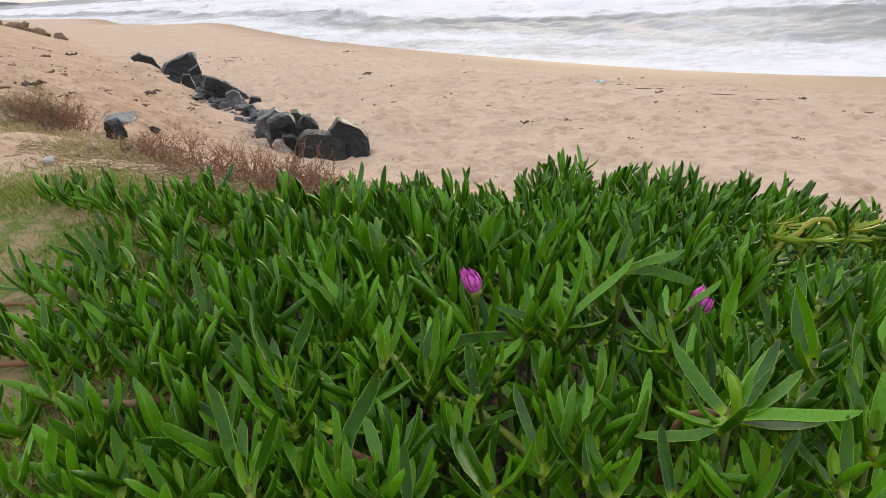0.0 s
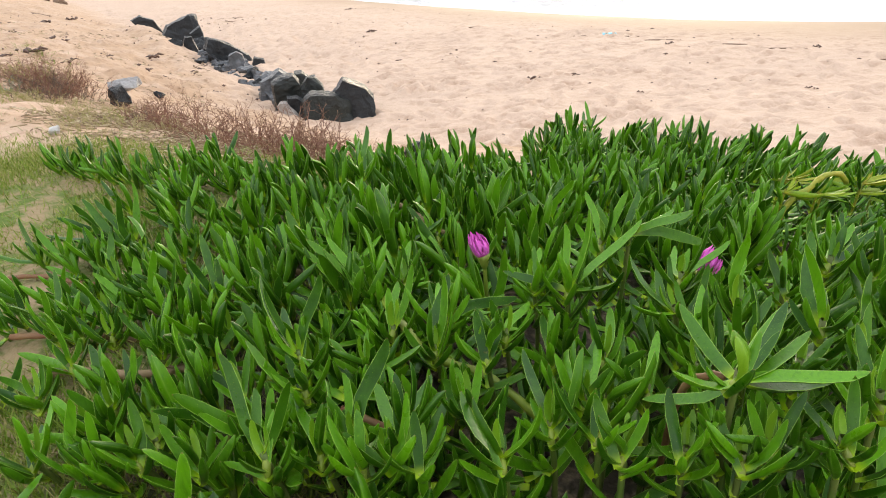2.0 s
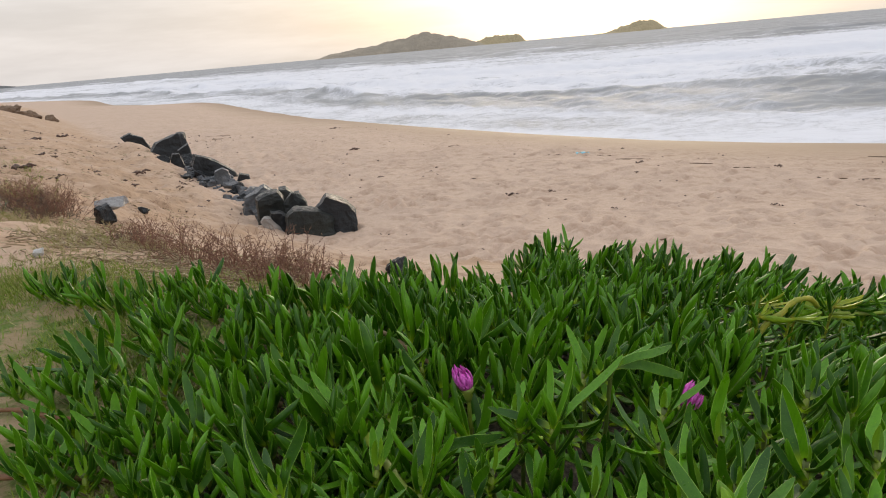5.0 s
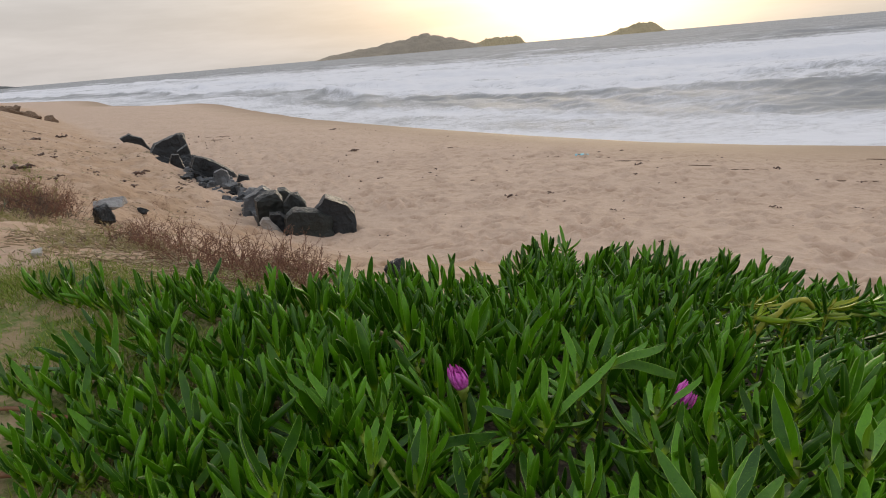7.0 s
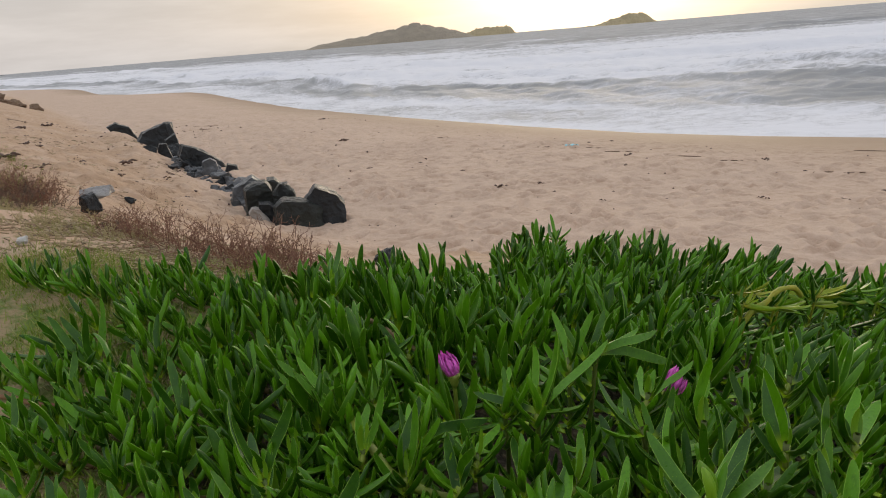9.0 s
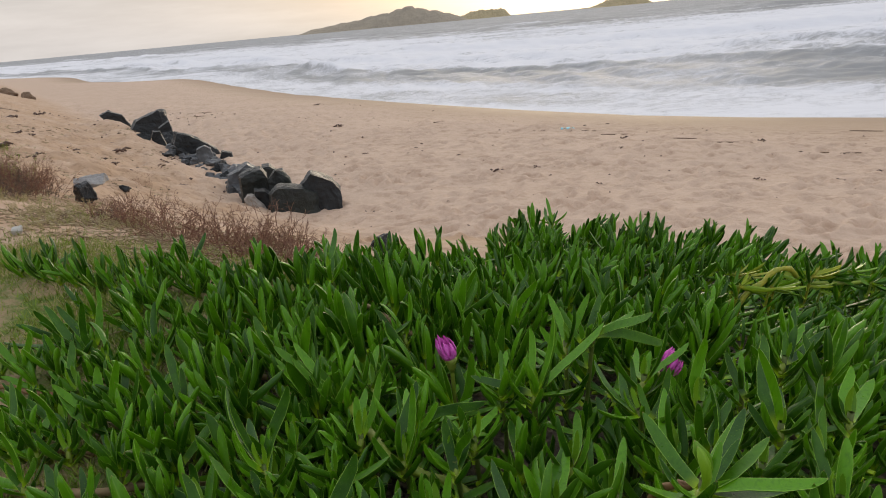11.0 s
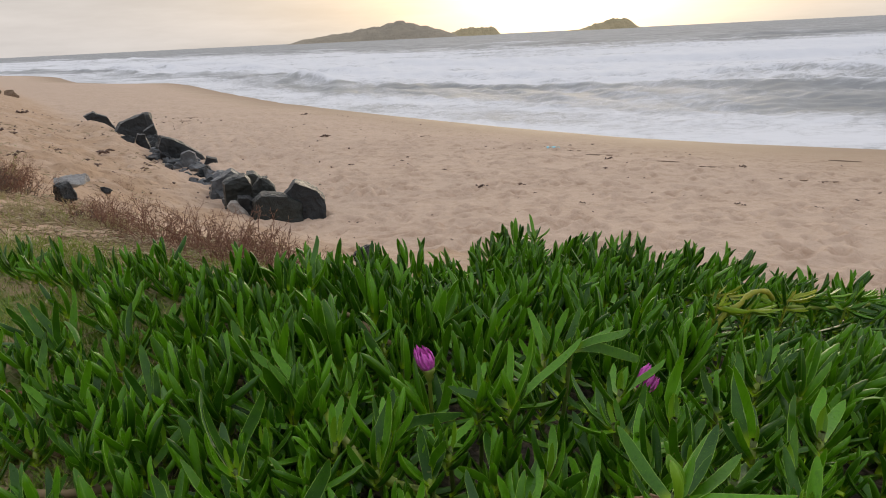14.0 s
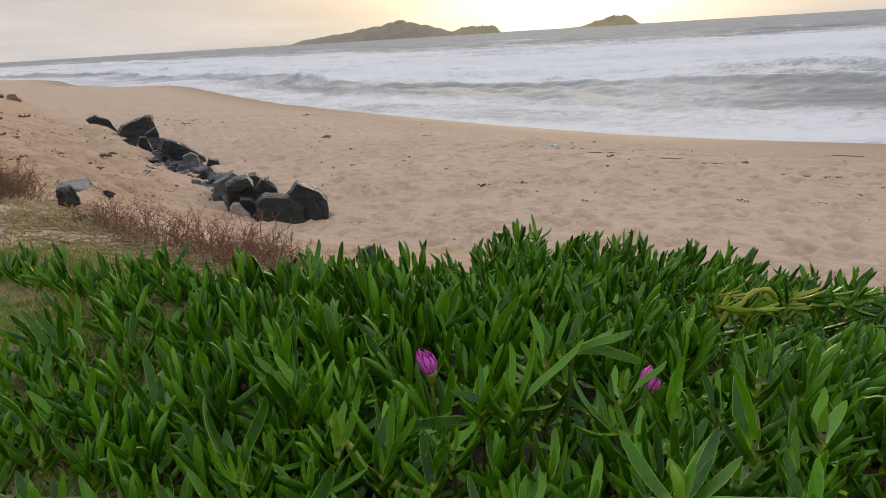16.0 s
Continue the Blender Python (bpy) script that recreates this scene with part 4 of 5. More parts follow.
hero_shoot((-0.061, 0.498, 1.601), [(-3.9, 7.5, -0.2), (-0.2, -1.9, 7.0), (-0.8, 7.5, 2.3), (1.4, 1.4, 6.2), (1.7, 6.7, 1.1), (2.3, -0.9, 5.2), (2.7, 7.9, -4.0)])
hero_shoot((-0.093, 0.449, 1.607), [(-1.5, 7.8, -2.2), (0.1, -3.0, 5.9), (-0.3, 6.7, -2.7)])
hero_shoot((-0.045, 0.448, 1.607), [(-0.8, 7.1, -2.2), (2.4, -1.3, 6.2), (-2.6, 7.6, -4.2)])
hero_shoot((-0.075, 0.463, 1.601), [(-1.1, 6.5, -4.0), (0.2, -2.3, 4.5)])
hero_shoot((-0.026, 0.685, 1.595), [(7.2, 4.2, 3.1), (0.6, -0.1, 6.1), (-2.2, 7.5, 1.1)])
hero_shoot((0.119, 0.722, 1.601), [(-6.7, 4.1, 2.5), (-0.6, -1.7, 6.2), (1.5, 5.3, 6.5), (2.8, 1.5, 10.2), (9.3, 4.9, 7.6), (5.2, -3.6, 3.1), (-2.1, 5.9, 1.7)])
hero_shoot((0.213, 0.814, 1.625), [(9.8, 0.2, 1.4), (7.1, -2.3, 5.1), (6.7, 4.6, 1.2), (0.9, -1.4, 5.5)])
hero_shoot((0.085, 0.613, 1.589), [(0.1, 9.0, -0.6), (-0.2, -1.9, 6.8)])
hero_shoot((0.137, 0.600, 1.589), [(3.7, 8.4, 1.1), (-0.9, -0.6, 6.5)])
hero_shoot((0.017, 0.610, 1.595), [(-0.0, 7.3, 0.8), (1.0, -0.3, 6.4), (-0.2, 8.4, 3.0)])
hero_shoot((0.228, 0.660, 1.601), [(-4.7, 6.0, 4.1), (-5.1, -2.4, 2.7), (-0.7, 7.1, 1.5)])
hero_shoot((0.040, 0.656, 1.589), [(2.3, 6.4, 0.8), (-1.2, -3.0, 5.2)])
hero_shoot((0.070, 0.488, 1.601), [(-2.0, 8.4, 2.7), (0.3, -0.2, 5.9), (0.0, 7.0, -2.1), (2.4, 0.1, 7.6), (2.3, 8.7, -0.4)])
hero_shoot((0.109, 0.472, 1.607), [(-0.5, 7.4, -1.6), (5.2, 1.1, 6.7), (2.0, 7.4, -2.1)])
hero_shoot((0.105, 0.523, 1.601), [(-2.5, 6.8, 3.9), (-0.5, 0.1, 6.1), (3.4, 8.2, 1.2), (3.5, 1.3, 7.0), (2.0, 8.5, 1.1)])
hero_shoot((0.126, 0.519, 1.601), [(2.4, 7.0, 0.2), (0.6, -3.1, 6.2)])
hero_shoot((0.024, 0.444, 1.613), [(-4.9, 7.1, 1.3), (-1.1, -0.5, 6.2), (-0.5, 9.1, 1.4), (3.4, -1.0, 6.3), (1.6, 7.4, -4.8)])
hero_shoot((-0.004, 0.530, 1.595), [(-0.3, 6.9, -0.0), (0.8, -2.4, 4.5), (-2.5, 7.9, -2.5), (-0.9, -0.6, 6.3)])
hero_shoot((0.124, 0.445, 1.607), [(2.5, 7.5, -1.7), (-1.1, -1.3, 5.3), (5.0, 6.4, -4.5)])
hero_shoot((0.248, 0.710, 1.613), [(6.0, 2.5, 3.6), (2.3, -0.7, 7.2), (0.0, 6.2, 1.5)])
hero_shoot((0.240, 0.574, 1.607), [(-0.7, 7.9, 1.2), (-4.7, 0.6, 4.2), (-0.1, 8.4, 3.3), (-1.0, 0.3, 7.0)])
hero_shoot((0.292, 0.653, 1.607), [(1.3, 5.0, 3.7), (0.3, 1.9, 8.0), (3.7, 6.3, 1.4)])
hero_shoot((0.270, 0.565, 1.613), [(2.9, 5.6, 3.2), (-0.9, 0.6, 6.5), (3.4, 5.2, 5.0)])
hero_shoot((0.347, 0.586, 1.619), [(0.4, 7.0, 7.6), (0.3, 2.0, 8.4), (4.2, 7.2, 0.5), (0.4, -4.0, 4.4)])
hero_shoot((0.356, 0.530, 1.625), [(1.9, 5.8, 5.7), (-3.0, -1.1, 4.6)])
hero_shoot((0.454, 0.687, 1.613), [(2.3, 3.7, 5.6), (-0.8, -1.2, 6.8), (4.2, 2.6, 5.7), (-2.4, -1.9, 4.1)])
hero_shoot((0.359, 0.693, 1.601), [(2.0, 6.2, -1.9), (-1.4, -2.7, 4.6), (0.4, 6.0, 1.4)])
hero_shoot((0.336, 0.470, 1.625), [(0.9, 5.4, 4.1), (-3.4, -2.0, 4.3), (2.9, 5.4, -3.8), (-0.3, -3.8, 5.2)])
hero_shoot((0.218, 0.549, 1.607), [(2.3, 8.2, -2.3), (-2.7, -2.7, 4.7)])
hero_shoot((0.283, 0.422, 1.625), [(3.7, 7.4, -2.2), (-0.9, -2.3, 5.3), (-0.1, 6.9, -0.4), (-3.8, -2.7, 3.3)])
hero_shoot((0.210, 0.459, 1.601), [(2.0, 7.3, -1.9), (-2.9, -2.1, 5.0)])
hero_shoot((0.213, 0.431, 1.607), [(2.6, 6.2, -2.5), (-1.8, -1.2, 5.2), (3.6, 7.7, -2.5)])
hero_shoot((0.243, 0.450, 1.601), [(3.3, 6.5, -1.8), (-2.7, -2.2, 4.5)])
hero_shoot((0.175, 0.448, 1.601), [(1.2, 8.1, -4.1), (1.2, -1.8, 5.6), (4.4, 4.7, -3.2)])
hero_shoot((-0.479, 0.599, 1.583), [(-4.4, 6.4, 0.9), (3.5, -0.1, 5.0), (-5.6, 4.7, 2.1)])
hero_shoot((-0.412, 0.490, 1.595), [(-1.0, 6.6, 1.8), (1.2, -0.8, 6.4), (-2.9, 6.1, -0.5)])
hero_shoot((-0.244, 0.467, 1.601), [(-4.4, 5.5, 2.5), (1.2, -1.8, 6.3), (-1.7, 5.9, -3.4)])
hero_shoot((0.414, 0.582, 1.625), [(3.1, 6.4, 2.6), (-3.6, -1.6, 6.1), (5.8, 7.2, 0.7)])
hero_shoot((0.312, 0.551, 1.601), [(2.5, 7.5, -1.4), (-1.4, -3.8, 4.7), (5.4, 6.4, -0.8)])
hero_shoot((0.164, 0.529, 1.601), [(1.4, 7.8, 1.3), (-2.5, -2.2, 6.0), (2.6, 6.3, 2.5)])
hero_shoot((0.421, 0.721, 1.613), [(5.3, 5.8, 2.1), (-1.7, 2.1, 5.7), (6.6, 4.4, 1.9)])
hero_shoot((-0.085, 0.794, 1.589), [(-1.0, 6.9, 3.4), (2.1, -1.4, 5.5), (-3.5, 6.6, 2.0)])
hero_shoot((-0.170, 0.804, 1.589), [(0.6, 5.1, 5.1), (-0.9, -2.3, 6.2), (1.9, 5.2, 3.2)])
hero_shoot((0.081, 0.750, 1.595), [(0.7, 7.1, 2.0), (1.4, -3.5, 4.9), (-1.4, 6.3, -5.2)])
hero_shoot((-0.351, 0.959, 1.575), [(-1.8, 4.0, 6.2), (2.6, 1.9, 7.2), (-4.8, 5.7, 3.7)])
hero_shoot((-0.286, 1.056, 1.556), [(-1.0, 4.5, 6.7), (2.7, 1.6, 7.0), (-3.6, 5.5, 4.3)])
hero_shoot((-0.197, 1.110, 1.548), [(-0.8, 5.2, 7.9), (2.8, 0.8, 7.1), (-3.1, 4.2, 5.1)])
hero_shoot((-0.047, 0.954, 1.578), [(-1.5, 4.3, 5.9), (1.4, 1.2, 7.4), (-3.8, 3.6, 4.4)])
hero_shoot((0.176, 0.813, 1.613), [(0.3, 6.1, 5.6), (1.1, -1.1, 6.8), (3.3, 4.1, 6.2)])
hero_shoot((0.139, 1.062, 1.537), [(-0.3, 5.3, 6.3), (1.6, 1.0, 8.2), (-2.1, 7.2, 3.6)])
tongue = np.random.RandomState(61)
for x, y in ((-0.95, 1.475), (-0.90, 1.45), (-0.865, 1.42), (-0.82, 1.395), (-0.775, 1.37), (-0.73, 1.345), (-0.69, 1.32), (-0.64, 1.29), (-0.58, 1.24), (-0.53, 1.19), (-0.60, 1.34), (-0.55, 1.31), (-0.50, 1.27), (-0.46, 1.23), (-0.50, 1.16), (-0.66, 1.37), (-0.43, 1.28)):
    hero_shoot((x, y, 1.583), [(-0.6 + tongue.normal(0, 1.5), tongue.normal(-0.3, 1.0), tongue.uniform(4.5, 7.5)) for q in range(4)],
               "low ice plant shoot with upright narrow leaves on the turf")


def yellow_patch():
    """Broken, yellowing shoots that lie over the mat, their leaves swept to one side."""
    rng = np.random.RandomState(5)
    for k in range(14):
        x = 0.66 + 0.040 * k + rng.normal(0, 0.012)
        y = 1.36 + 0.020 * k + rng.normal(0, 0.035)
        z = 1.432 - 0.010 * k + 0.016 * math.sin(1.7 * k)
        reach = []
        for q in range(6):
            a = rng.uniform(-1.0, 1.0)
            long = rng.uniform(5.5, 8.5)
            reach.append((long * math.cos(a), 0.8 * long * math.sin(a), rng.uniform(-1.8, 2.2)))
        TAKEN.append((x, y, 0.06))
        kind = LEAF_MESH_PALE if k in (1, 5) else LEAF_MESH_LIME if k in (0, 2, 4, 6) else LEAF_MESH_YOUNG if k % 3 == 0 else LEAF_MESH
        hero_shoot((x, y, z), reach, "yellowing ice plant shoot lying bent over the mat" if k in (0, 1, 2, 4, 5, 6) else "green ice plant shoot lying bent over the mat", kind, MAT_STEM_YELLOW if k < 6 else MAT_STEM_GREEN)


yellow_patch()


def runner(points, radius, mat, label):
    v, f = tube(spline(points, 14), [radius * (1 + 0.12 * math.sin(i * 2.4)) for i in range(14)], 7)
    ob = mesh_object("runner_stem", v, f, mat)
    for p in points[1:-1]:
        TAKEN.append((p[0], p[1] - 0.03, 0.035))
    return tagged(ob, label, "stem", "ice plant runners")


runner([(-0.118, 0.765, 1.594), (-0.082, 0.698, 1.588), (-0.055, 0.655, 1.577), (-0.02, 0.640, 1.564), (0.015, 0.632, 1.552), (0.06, 0.602, 1.525), (0.10, 0.58, 1.48)], 0.0054, MAT_STEM_GREEN,
       "thick pale green ice plant runner arching through the leaves")
runner([(-0.53, 0.68, 1.563), (-0.474, 0.67, 1.568), (-0.392, 0.65, 1.572), (-0.33, 0.667, 1.566), (-0.27, 0.68, 1.55)], 0.0055, MAT_STEM_TAN, "tan ice plant runner lying on the turf")
runner([(-0.135, 0.562, 1.575), (-0.113, 0.553, 1.57), (-0.083, 0.541, 1.56), (-0.055, 0.54, 1.525), (-0.04, 0.55, 1.49)], 0.0042, MAT_STEM_RED, "reddish brown ice plant runner between the shoots")
runner([(-0.76, 0.95, 1.562), (-0.717, 0.947, 1.566), (-0.66, 0.936, 1.567), (-0.60, 0.908, 1.566), (-0.54, 0.9, 1.56)], 0.0038, MAT_STEM_RED, "pinkish ice plant runner lying on the turf")
runner([(-0.62, 0.764, 1.566), (-0.56, 0.756, 1.57), (-0.50, 0.748, 1.572), (-0.43, 0.74, 1.56)], 0.0045, MAT_STEM_RED, "pinkish ice plant runner lying on the turf")
runner([(-0.40, 0.905, 1.565), (-0.344, 0.903, 1.572), (-0.31, 0.91, 1.57), (-0.26, 0.92, 1.55)], 0.005, MAT_STEM_TAN, "tan ice plant runner lying on the turf")
runner([(-0.13, 1.13, 1.565), (-0.104, 1.112, 1.56), (-0.056, 1.047, 1.55), (-0.012, 1.007, 1.54), (0.03, 0.97, 1.50)], 0.005, MAT_STEM_TAN, "tan ice plant runner between the shoots")
runner([(-0.24, 0.45, 1.575), (-0.21, 0.426, 1.583), (-0.18, 0.425, 1.575), (-0.14, 0.42, 1.55)], 0.006, MAT_STEM_TAN, "tan ice plant runner between the shoots")
runner([(0.212, 0.475, 1.655), (0.200, 0.482, 1.652), (0.185, 0.50, 1.62), (0.18, 0.53, 1.50)], 0.0035, MAT_STEM_RED, "reddish ice plant stem under a rosette")
runner([(0.655, 1.34, 1.36), (0.665, 1.34, 1.395), (0.69, 1.345, 1.425), (0.715, 1.35, 1.432), (0.745, 1.36, 1.455), (0.79, 1.38, 1.45), (0.82, 1.40, 1.42)], 0.0062, MAT_STEM_YELLOW, "thick bent yellow ice plant stem over the mat")
runner([(0.60, 1.36, 1.36), (0.70, 1.40, 1.385), (0.85, 1.46, 1.375), (1.02, 1.52, 1.335), (1.2, 1.6, 1.30)], 0.005, MAT_STEM_GREEN, "yellowed ice plant runner lying over the mat")


def flower(x, y, z, lean, label):
    """A half-closed bloom: calyx lobes below, many narrow petals gathered to a point, pale stamens inside."""
    root = new("ice_plant_flower")
    root.empty_display_size = 0.01
    rng = np.random.RandomState(int(x * 1000))
    ground = float(land(x, y))
    v, f = tube(spline([(0, 0.01, ground - z), (0, 0.004, -0.06), (0, 0, -0.028), (0, 0, -0.016)], 6), [0.003] * 6, 6)
    mesh_object("stalk", v, f, MAT_STEM_GREEN, root)
    v, f = tube([(0, 0, -0.022), (0, 0, -0.014), (0, 0, -0.004), (0, 0, 0.001)], [0.0028, 0.006, 0.0085, 0.0080], 8)
    calyx = mesh_object("calyx", v, f, MAT_STEM_GREEN, root)
    m = Matrix.Rotation(radians(lean), 4, "Y") @ Matrix.Rotation(radians(-12), 4, "X")
    v, f = tube([(0, 0, 0), (0, 0, 0.006), (0, 0, 0.014), (0, 0, 0.021)], [0.0085, 0.0112, 0.0090, 0.003], 9)
    mesh_object("inner_petals", [m @ Vector(p) for p in v], f, MAT_PETAL, calyx)
    for k in range(26):
        a, ring = 6.2832 * k / 26 + rng.normal(0, 0.06), k % 2
        out = rng.uniform(0.004, 0.011) - 0.003 * ring
        high = rng.uniform(0.022, 0.032) * (1.0 + 0.15 * math.cos(a - 2.6))
        c, t = Vector((math.cos(a), math.sin(a), 0)), Vector((-math.sin(a), math.cos(a), 0))
        pts = []
        for u, w in ((0, 0.0014), (0.4, 0.0036), (0.75, 0.0034), (1.0, 0.0004)):
            r = 0.0075 - 0.001 * ring + out * u + 0.003 * math.sin(3.14 * u) - 0.005 * u * u
            p = c * r + Vector((0, 0, high * u))
            pts += [p - t * w, p + t * w, p + c * 0.0007]
        fs = []
        for i in range(3):
            for q in range(3):
                fs.append((i * 3 + q, i * 3 + (q + 1) % 3, i * 3 + 3 + (q + 1) % 3, i * 3 + 3 + q))
        mesh_object("petal", [m @ p for p in pts], fs, MAT_PETAL, calyx)
    v, f = tube([(0.004, -0.004, 0.002), (0.006, -0.007, 0.009), (0.005, -0.007, 0.014)], [0.0028, 0.0034, 0.001], 6)
    mesh_object("stamens", [m @ Vector(p) for p in v], f, MAT_STAMEN, calyx)
    for k in range(4):
        ob = new("sepal", LEAF_MESH[k])
        ob.parent = calyx
        a = 0.6 + k * 1.5708
        ob.matrix_basis = leaf_along((0.008 * math.cos(a), 0.008 * math.sin(a), -0.006), (0.010 * math.cos(a), 0.010 * math.sin(a), 0.014), k)
    root.location = (x, y, z)
    for k in range(7):
        TAKEN.append((x * (1 - 0.05 * k), y + 0.01 - 0.04 * k, 0.042))
    return tagged(root, label, "flower", "ice plant flowers")


flower(0.022, 0.838, 1.598, -20, "half-open magenta ice plant flower among green leaves")
flower(0.287, 0.75, 1.596, 38, "magenta ice plant flower partly tucked behind a leaf")


def grow_mat():
    rng = np.random.RandomState(9)
    spots = []
    step = 0.051
    for i in range(-24, 57):
        for j in range(0, 55):
            x = i * step + rng.uniform(-0.48, 0.48) * step
            y = j * step + (i % 2) * step * 0.5 + rng.uniform(-0.48, 0.48) * step
            if inside(x, y, MAT_EDGE) and (y > abs(x) * 0.85 - 0.25 or x > 0 and rng.rand() < 0.6):
                if x < -0.38 and y < 0.72 and rng.rand() < 0.75 or x < -0.25 and rng.rand() < 0.2 or x > -0.25 and y < 0.95 and rng.rand() < 0.22 or y > 1.2 and rng.rand() < (0.38 if x > 0.4 or x < -0.3 else 0.08):
                    continue
                low = min((x - a) ** 2 + (y - b) ** 2 - r * r for a, b, r in TAKEN) < 0
                spots.append((x, y, low))
                if x < -0.05 and (y > 0.72 or x > -0.3) and rng.rand() < 0.75:
                    x, y = x + rng.uniform(-0.03, 0.03), y + rng.uniform(-0.03, 0.03)
                    if inside(x, y, MAT_EDGE):
                        spots.append((x, y, low))
    plans = []
    for s in range(24):
        plans.append([shoot_plan(s * 3 + k, pairs=(3, 4, 4)[k], tall=(0.03, 0.06, 0.092)[k], spread=(0.8, 1.05, 1.35)[s % 3], size=(0.93, 1.02, 1.10)[k]) for k in range(3)])
    masters = {}
    spots.sort(key=lambda p: math.hypot(p[0] * 0.8, p[1]))
    mass_v, mass_f, mass_a, mass_r, count = [], [], [], [], 0
    made = 0

    def add(i, m):
        nonlocal count, mass_a, mass_r
        v, f, along, rim = LEAVES[i]
        m = np.array(m)
        mass_v.append(v @ m[:3, :3].T + m[:3, 3])
        mass_f.append(np.array(f) + count)
        count += len(v)
        mass_a += along
        mass_r += rim

    for x, y, low in spots:
        h = canopy(x, y) * (0.72 if low else 0.86 if y < 0.95 else 1.0)
        k = 0 if h < 0.13 else (1 if h < 0.17 else 2)
        s = rng.randint(24)
        z = float(land(x, y))
        # shoots lean outwards from the middle of the mat, more so on the far side of it
        tip = Vector((11 * np.clip((x - 0.05) * 2.6, -1.0, 3.0), -3.0, 0)) + Vector((rng.normal(0, 10 if x < 0 else 16), rng.normal(0, 9 if x < 0 else 14), 0))
        lean, way = tip.length, math.degrees(math.atan2(tip.x, tip.y))
        pose_m = Matrix.Rotation(radians(-way), 4, "Z") @ Matrix.Rotation(radians(-lean), 4, "X") @ Matrix.Rotation(rng.uniform(0, 6.28), 4, "Z") @ Matrix.Scale(rng.uniform(0.7, 1.12) * h / (0.128, 0.163, 0.20)[k], 4)
        whole = Matrix.Translation((x, y, z)) @ pose_m
        for _ in range(2 if x > -0.2 else 0):
            a = rng.uniform(0, 6.28)
            r = (0.075 * math.cos(a), 0.075 * math.sin(a), rng.uniform(-0.005, 0.05))
            add(2, leaf_along((x + rng.normal(0, 0.02), y + rng.normal(0, 0.02), z + rng.uniform(0.01, 0.07)), r, 2))
        if made < 245 and y > 0.2 and abs(x) < 0.2 + 0.85 * y:
            if (s, k) not in masters:
                masters[(s, k)] = make_shoot(plans[s][k], (x, y, z), pose_m, "upright ice plant shoot with fleshy three-edged green leaves")
            else:
                copy_thing(masters[(s, k)], whole @ Matrix.Diagonal((*(1 / v for v in masters[(s, k)].scale), 1)))
            made += 1
            continue
        for i, lm in plans[s][k][0]:
            add(i, whole @ lm)
    ob = big_mesh("ice_plant_mat", np.concatenate(mass_v), np.concatenate(mass_f), MAT_LEAF_MASS, {"along": mass_a, "rim": mass_r})
    tagged(ob, "dense mat of fleshy green ice plant leaves covering the bank", "ice plant", kind="stuff")


grow_mat()


# ---- weeds and grass on the bank ----
def twig_bush(x, y, high, wide, twigs, seed, mat, label, name="dry_shrub", category="shrub"):
    """A low bush of thin forked twigs."""
    rng = np.random.RandomState(seed)
    root = new(name)
    root.empty_display_size = 0.02
    root.location = (x, y, float(land(x, y)) - 0.004)

    def twig(p, d, length, r, depth, verts, faces):
        q = p + d * length * 0.5 + Vector(rng.normal(0, 0.06 * length, 3))
        e = q + (d + Vector(rng.normal(0, 0.25, 3))).normalized() * length * 0.5
        v, f = tube([p, q, e], [r, r * 0.8, r * 0.45], 3)
        n = len(verts)
        verts.extend(v)
        faces.extend(tuple(i + n for i in face) for face in f)
        if depth:
            for b in (q, e, e):
                if rng.rand() < 0.85:
                    twig(b, (d + Vector(rng.normal(0, 0.6, 3)) + Vector((0, 0, 0.1))).normalized(), length * rng.uniform(0.35, 0.7), r * 0.7, depth - 1, verts, faces)

    for _ in range(twigs):
        verts, faces = [], []
        a, o = rng.uniform(0, 6.28), abs(rng.normal(0, 0.5)) * wide
        p = Vector((o * math.cos(a), o * math.sin(a), 0))
        p.z = float(land(x + p.x, y + p.y)) - root.location.z - 0.006
        d = Vector((math.cos(a) * rng.uniform(0, 1.3), math.sin(a) * rng.uniform(0, 1.3), 1)).normalized()
        twig(p, d, high * rng.uniform(0.3, 0.7), 0.0017, 3 if wide > 0.07 else 2, verts, faces)
        mesh_object("branch", verts, faces, mat, root, smooth=False)
    return tagged(root, label, category, "dry shrubs on the bank edge")


SHRUB = "low dry reddish-brown twiggy shrub on the sandy bank edge"
for k, (x, y, h) in enumerate([(-0.36, 1.66, 0.10), (-0.48, 1.62, 0.09), (-0.50, 1.84, 0.13), (-0.62, 1.74, 0.09), (-0.66, 1.98, 0.13), (-0.78, 1.90, 0.10), (-0.84, 2.12, 0.14), (-0.97, 2.05, 0.09),
                               (-1.02, 2.30, 0.13), (-1.22, 2.52, 0.11), (-1.15, 2.25, 0.08), (-0.42, 1.95, 0.08)]):
    if k not in (3, 5, 7, 10):
        twig_bush(x, y, h * 0.95, 0.10, 40, 300 + k, MAT_TWIG, SHRUB)
for k, (x, y, h) in enumerate([(-1.98, 3.20, 0.11), (-2.12, 3.42, 0.15), (-2.15, 3.6, 0.16), (-2.4, 3.8, 0.18), (-2.75, 4.2, 0.16), (-2.2, 3.35, 0.12), (-2.55, 3.7, 0.14)]):
    twig_bush(x, y, h * 1.0, 0.17, 44, 340 + k, MAT_TWIG, SHRUB)
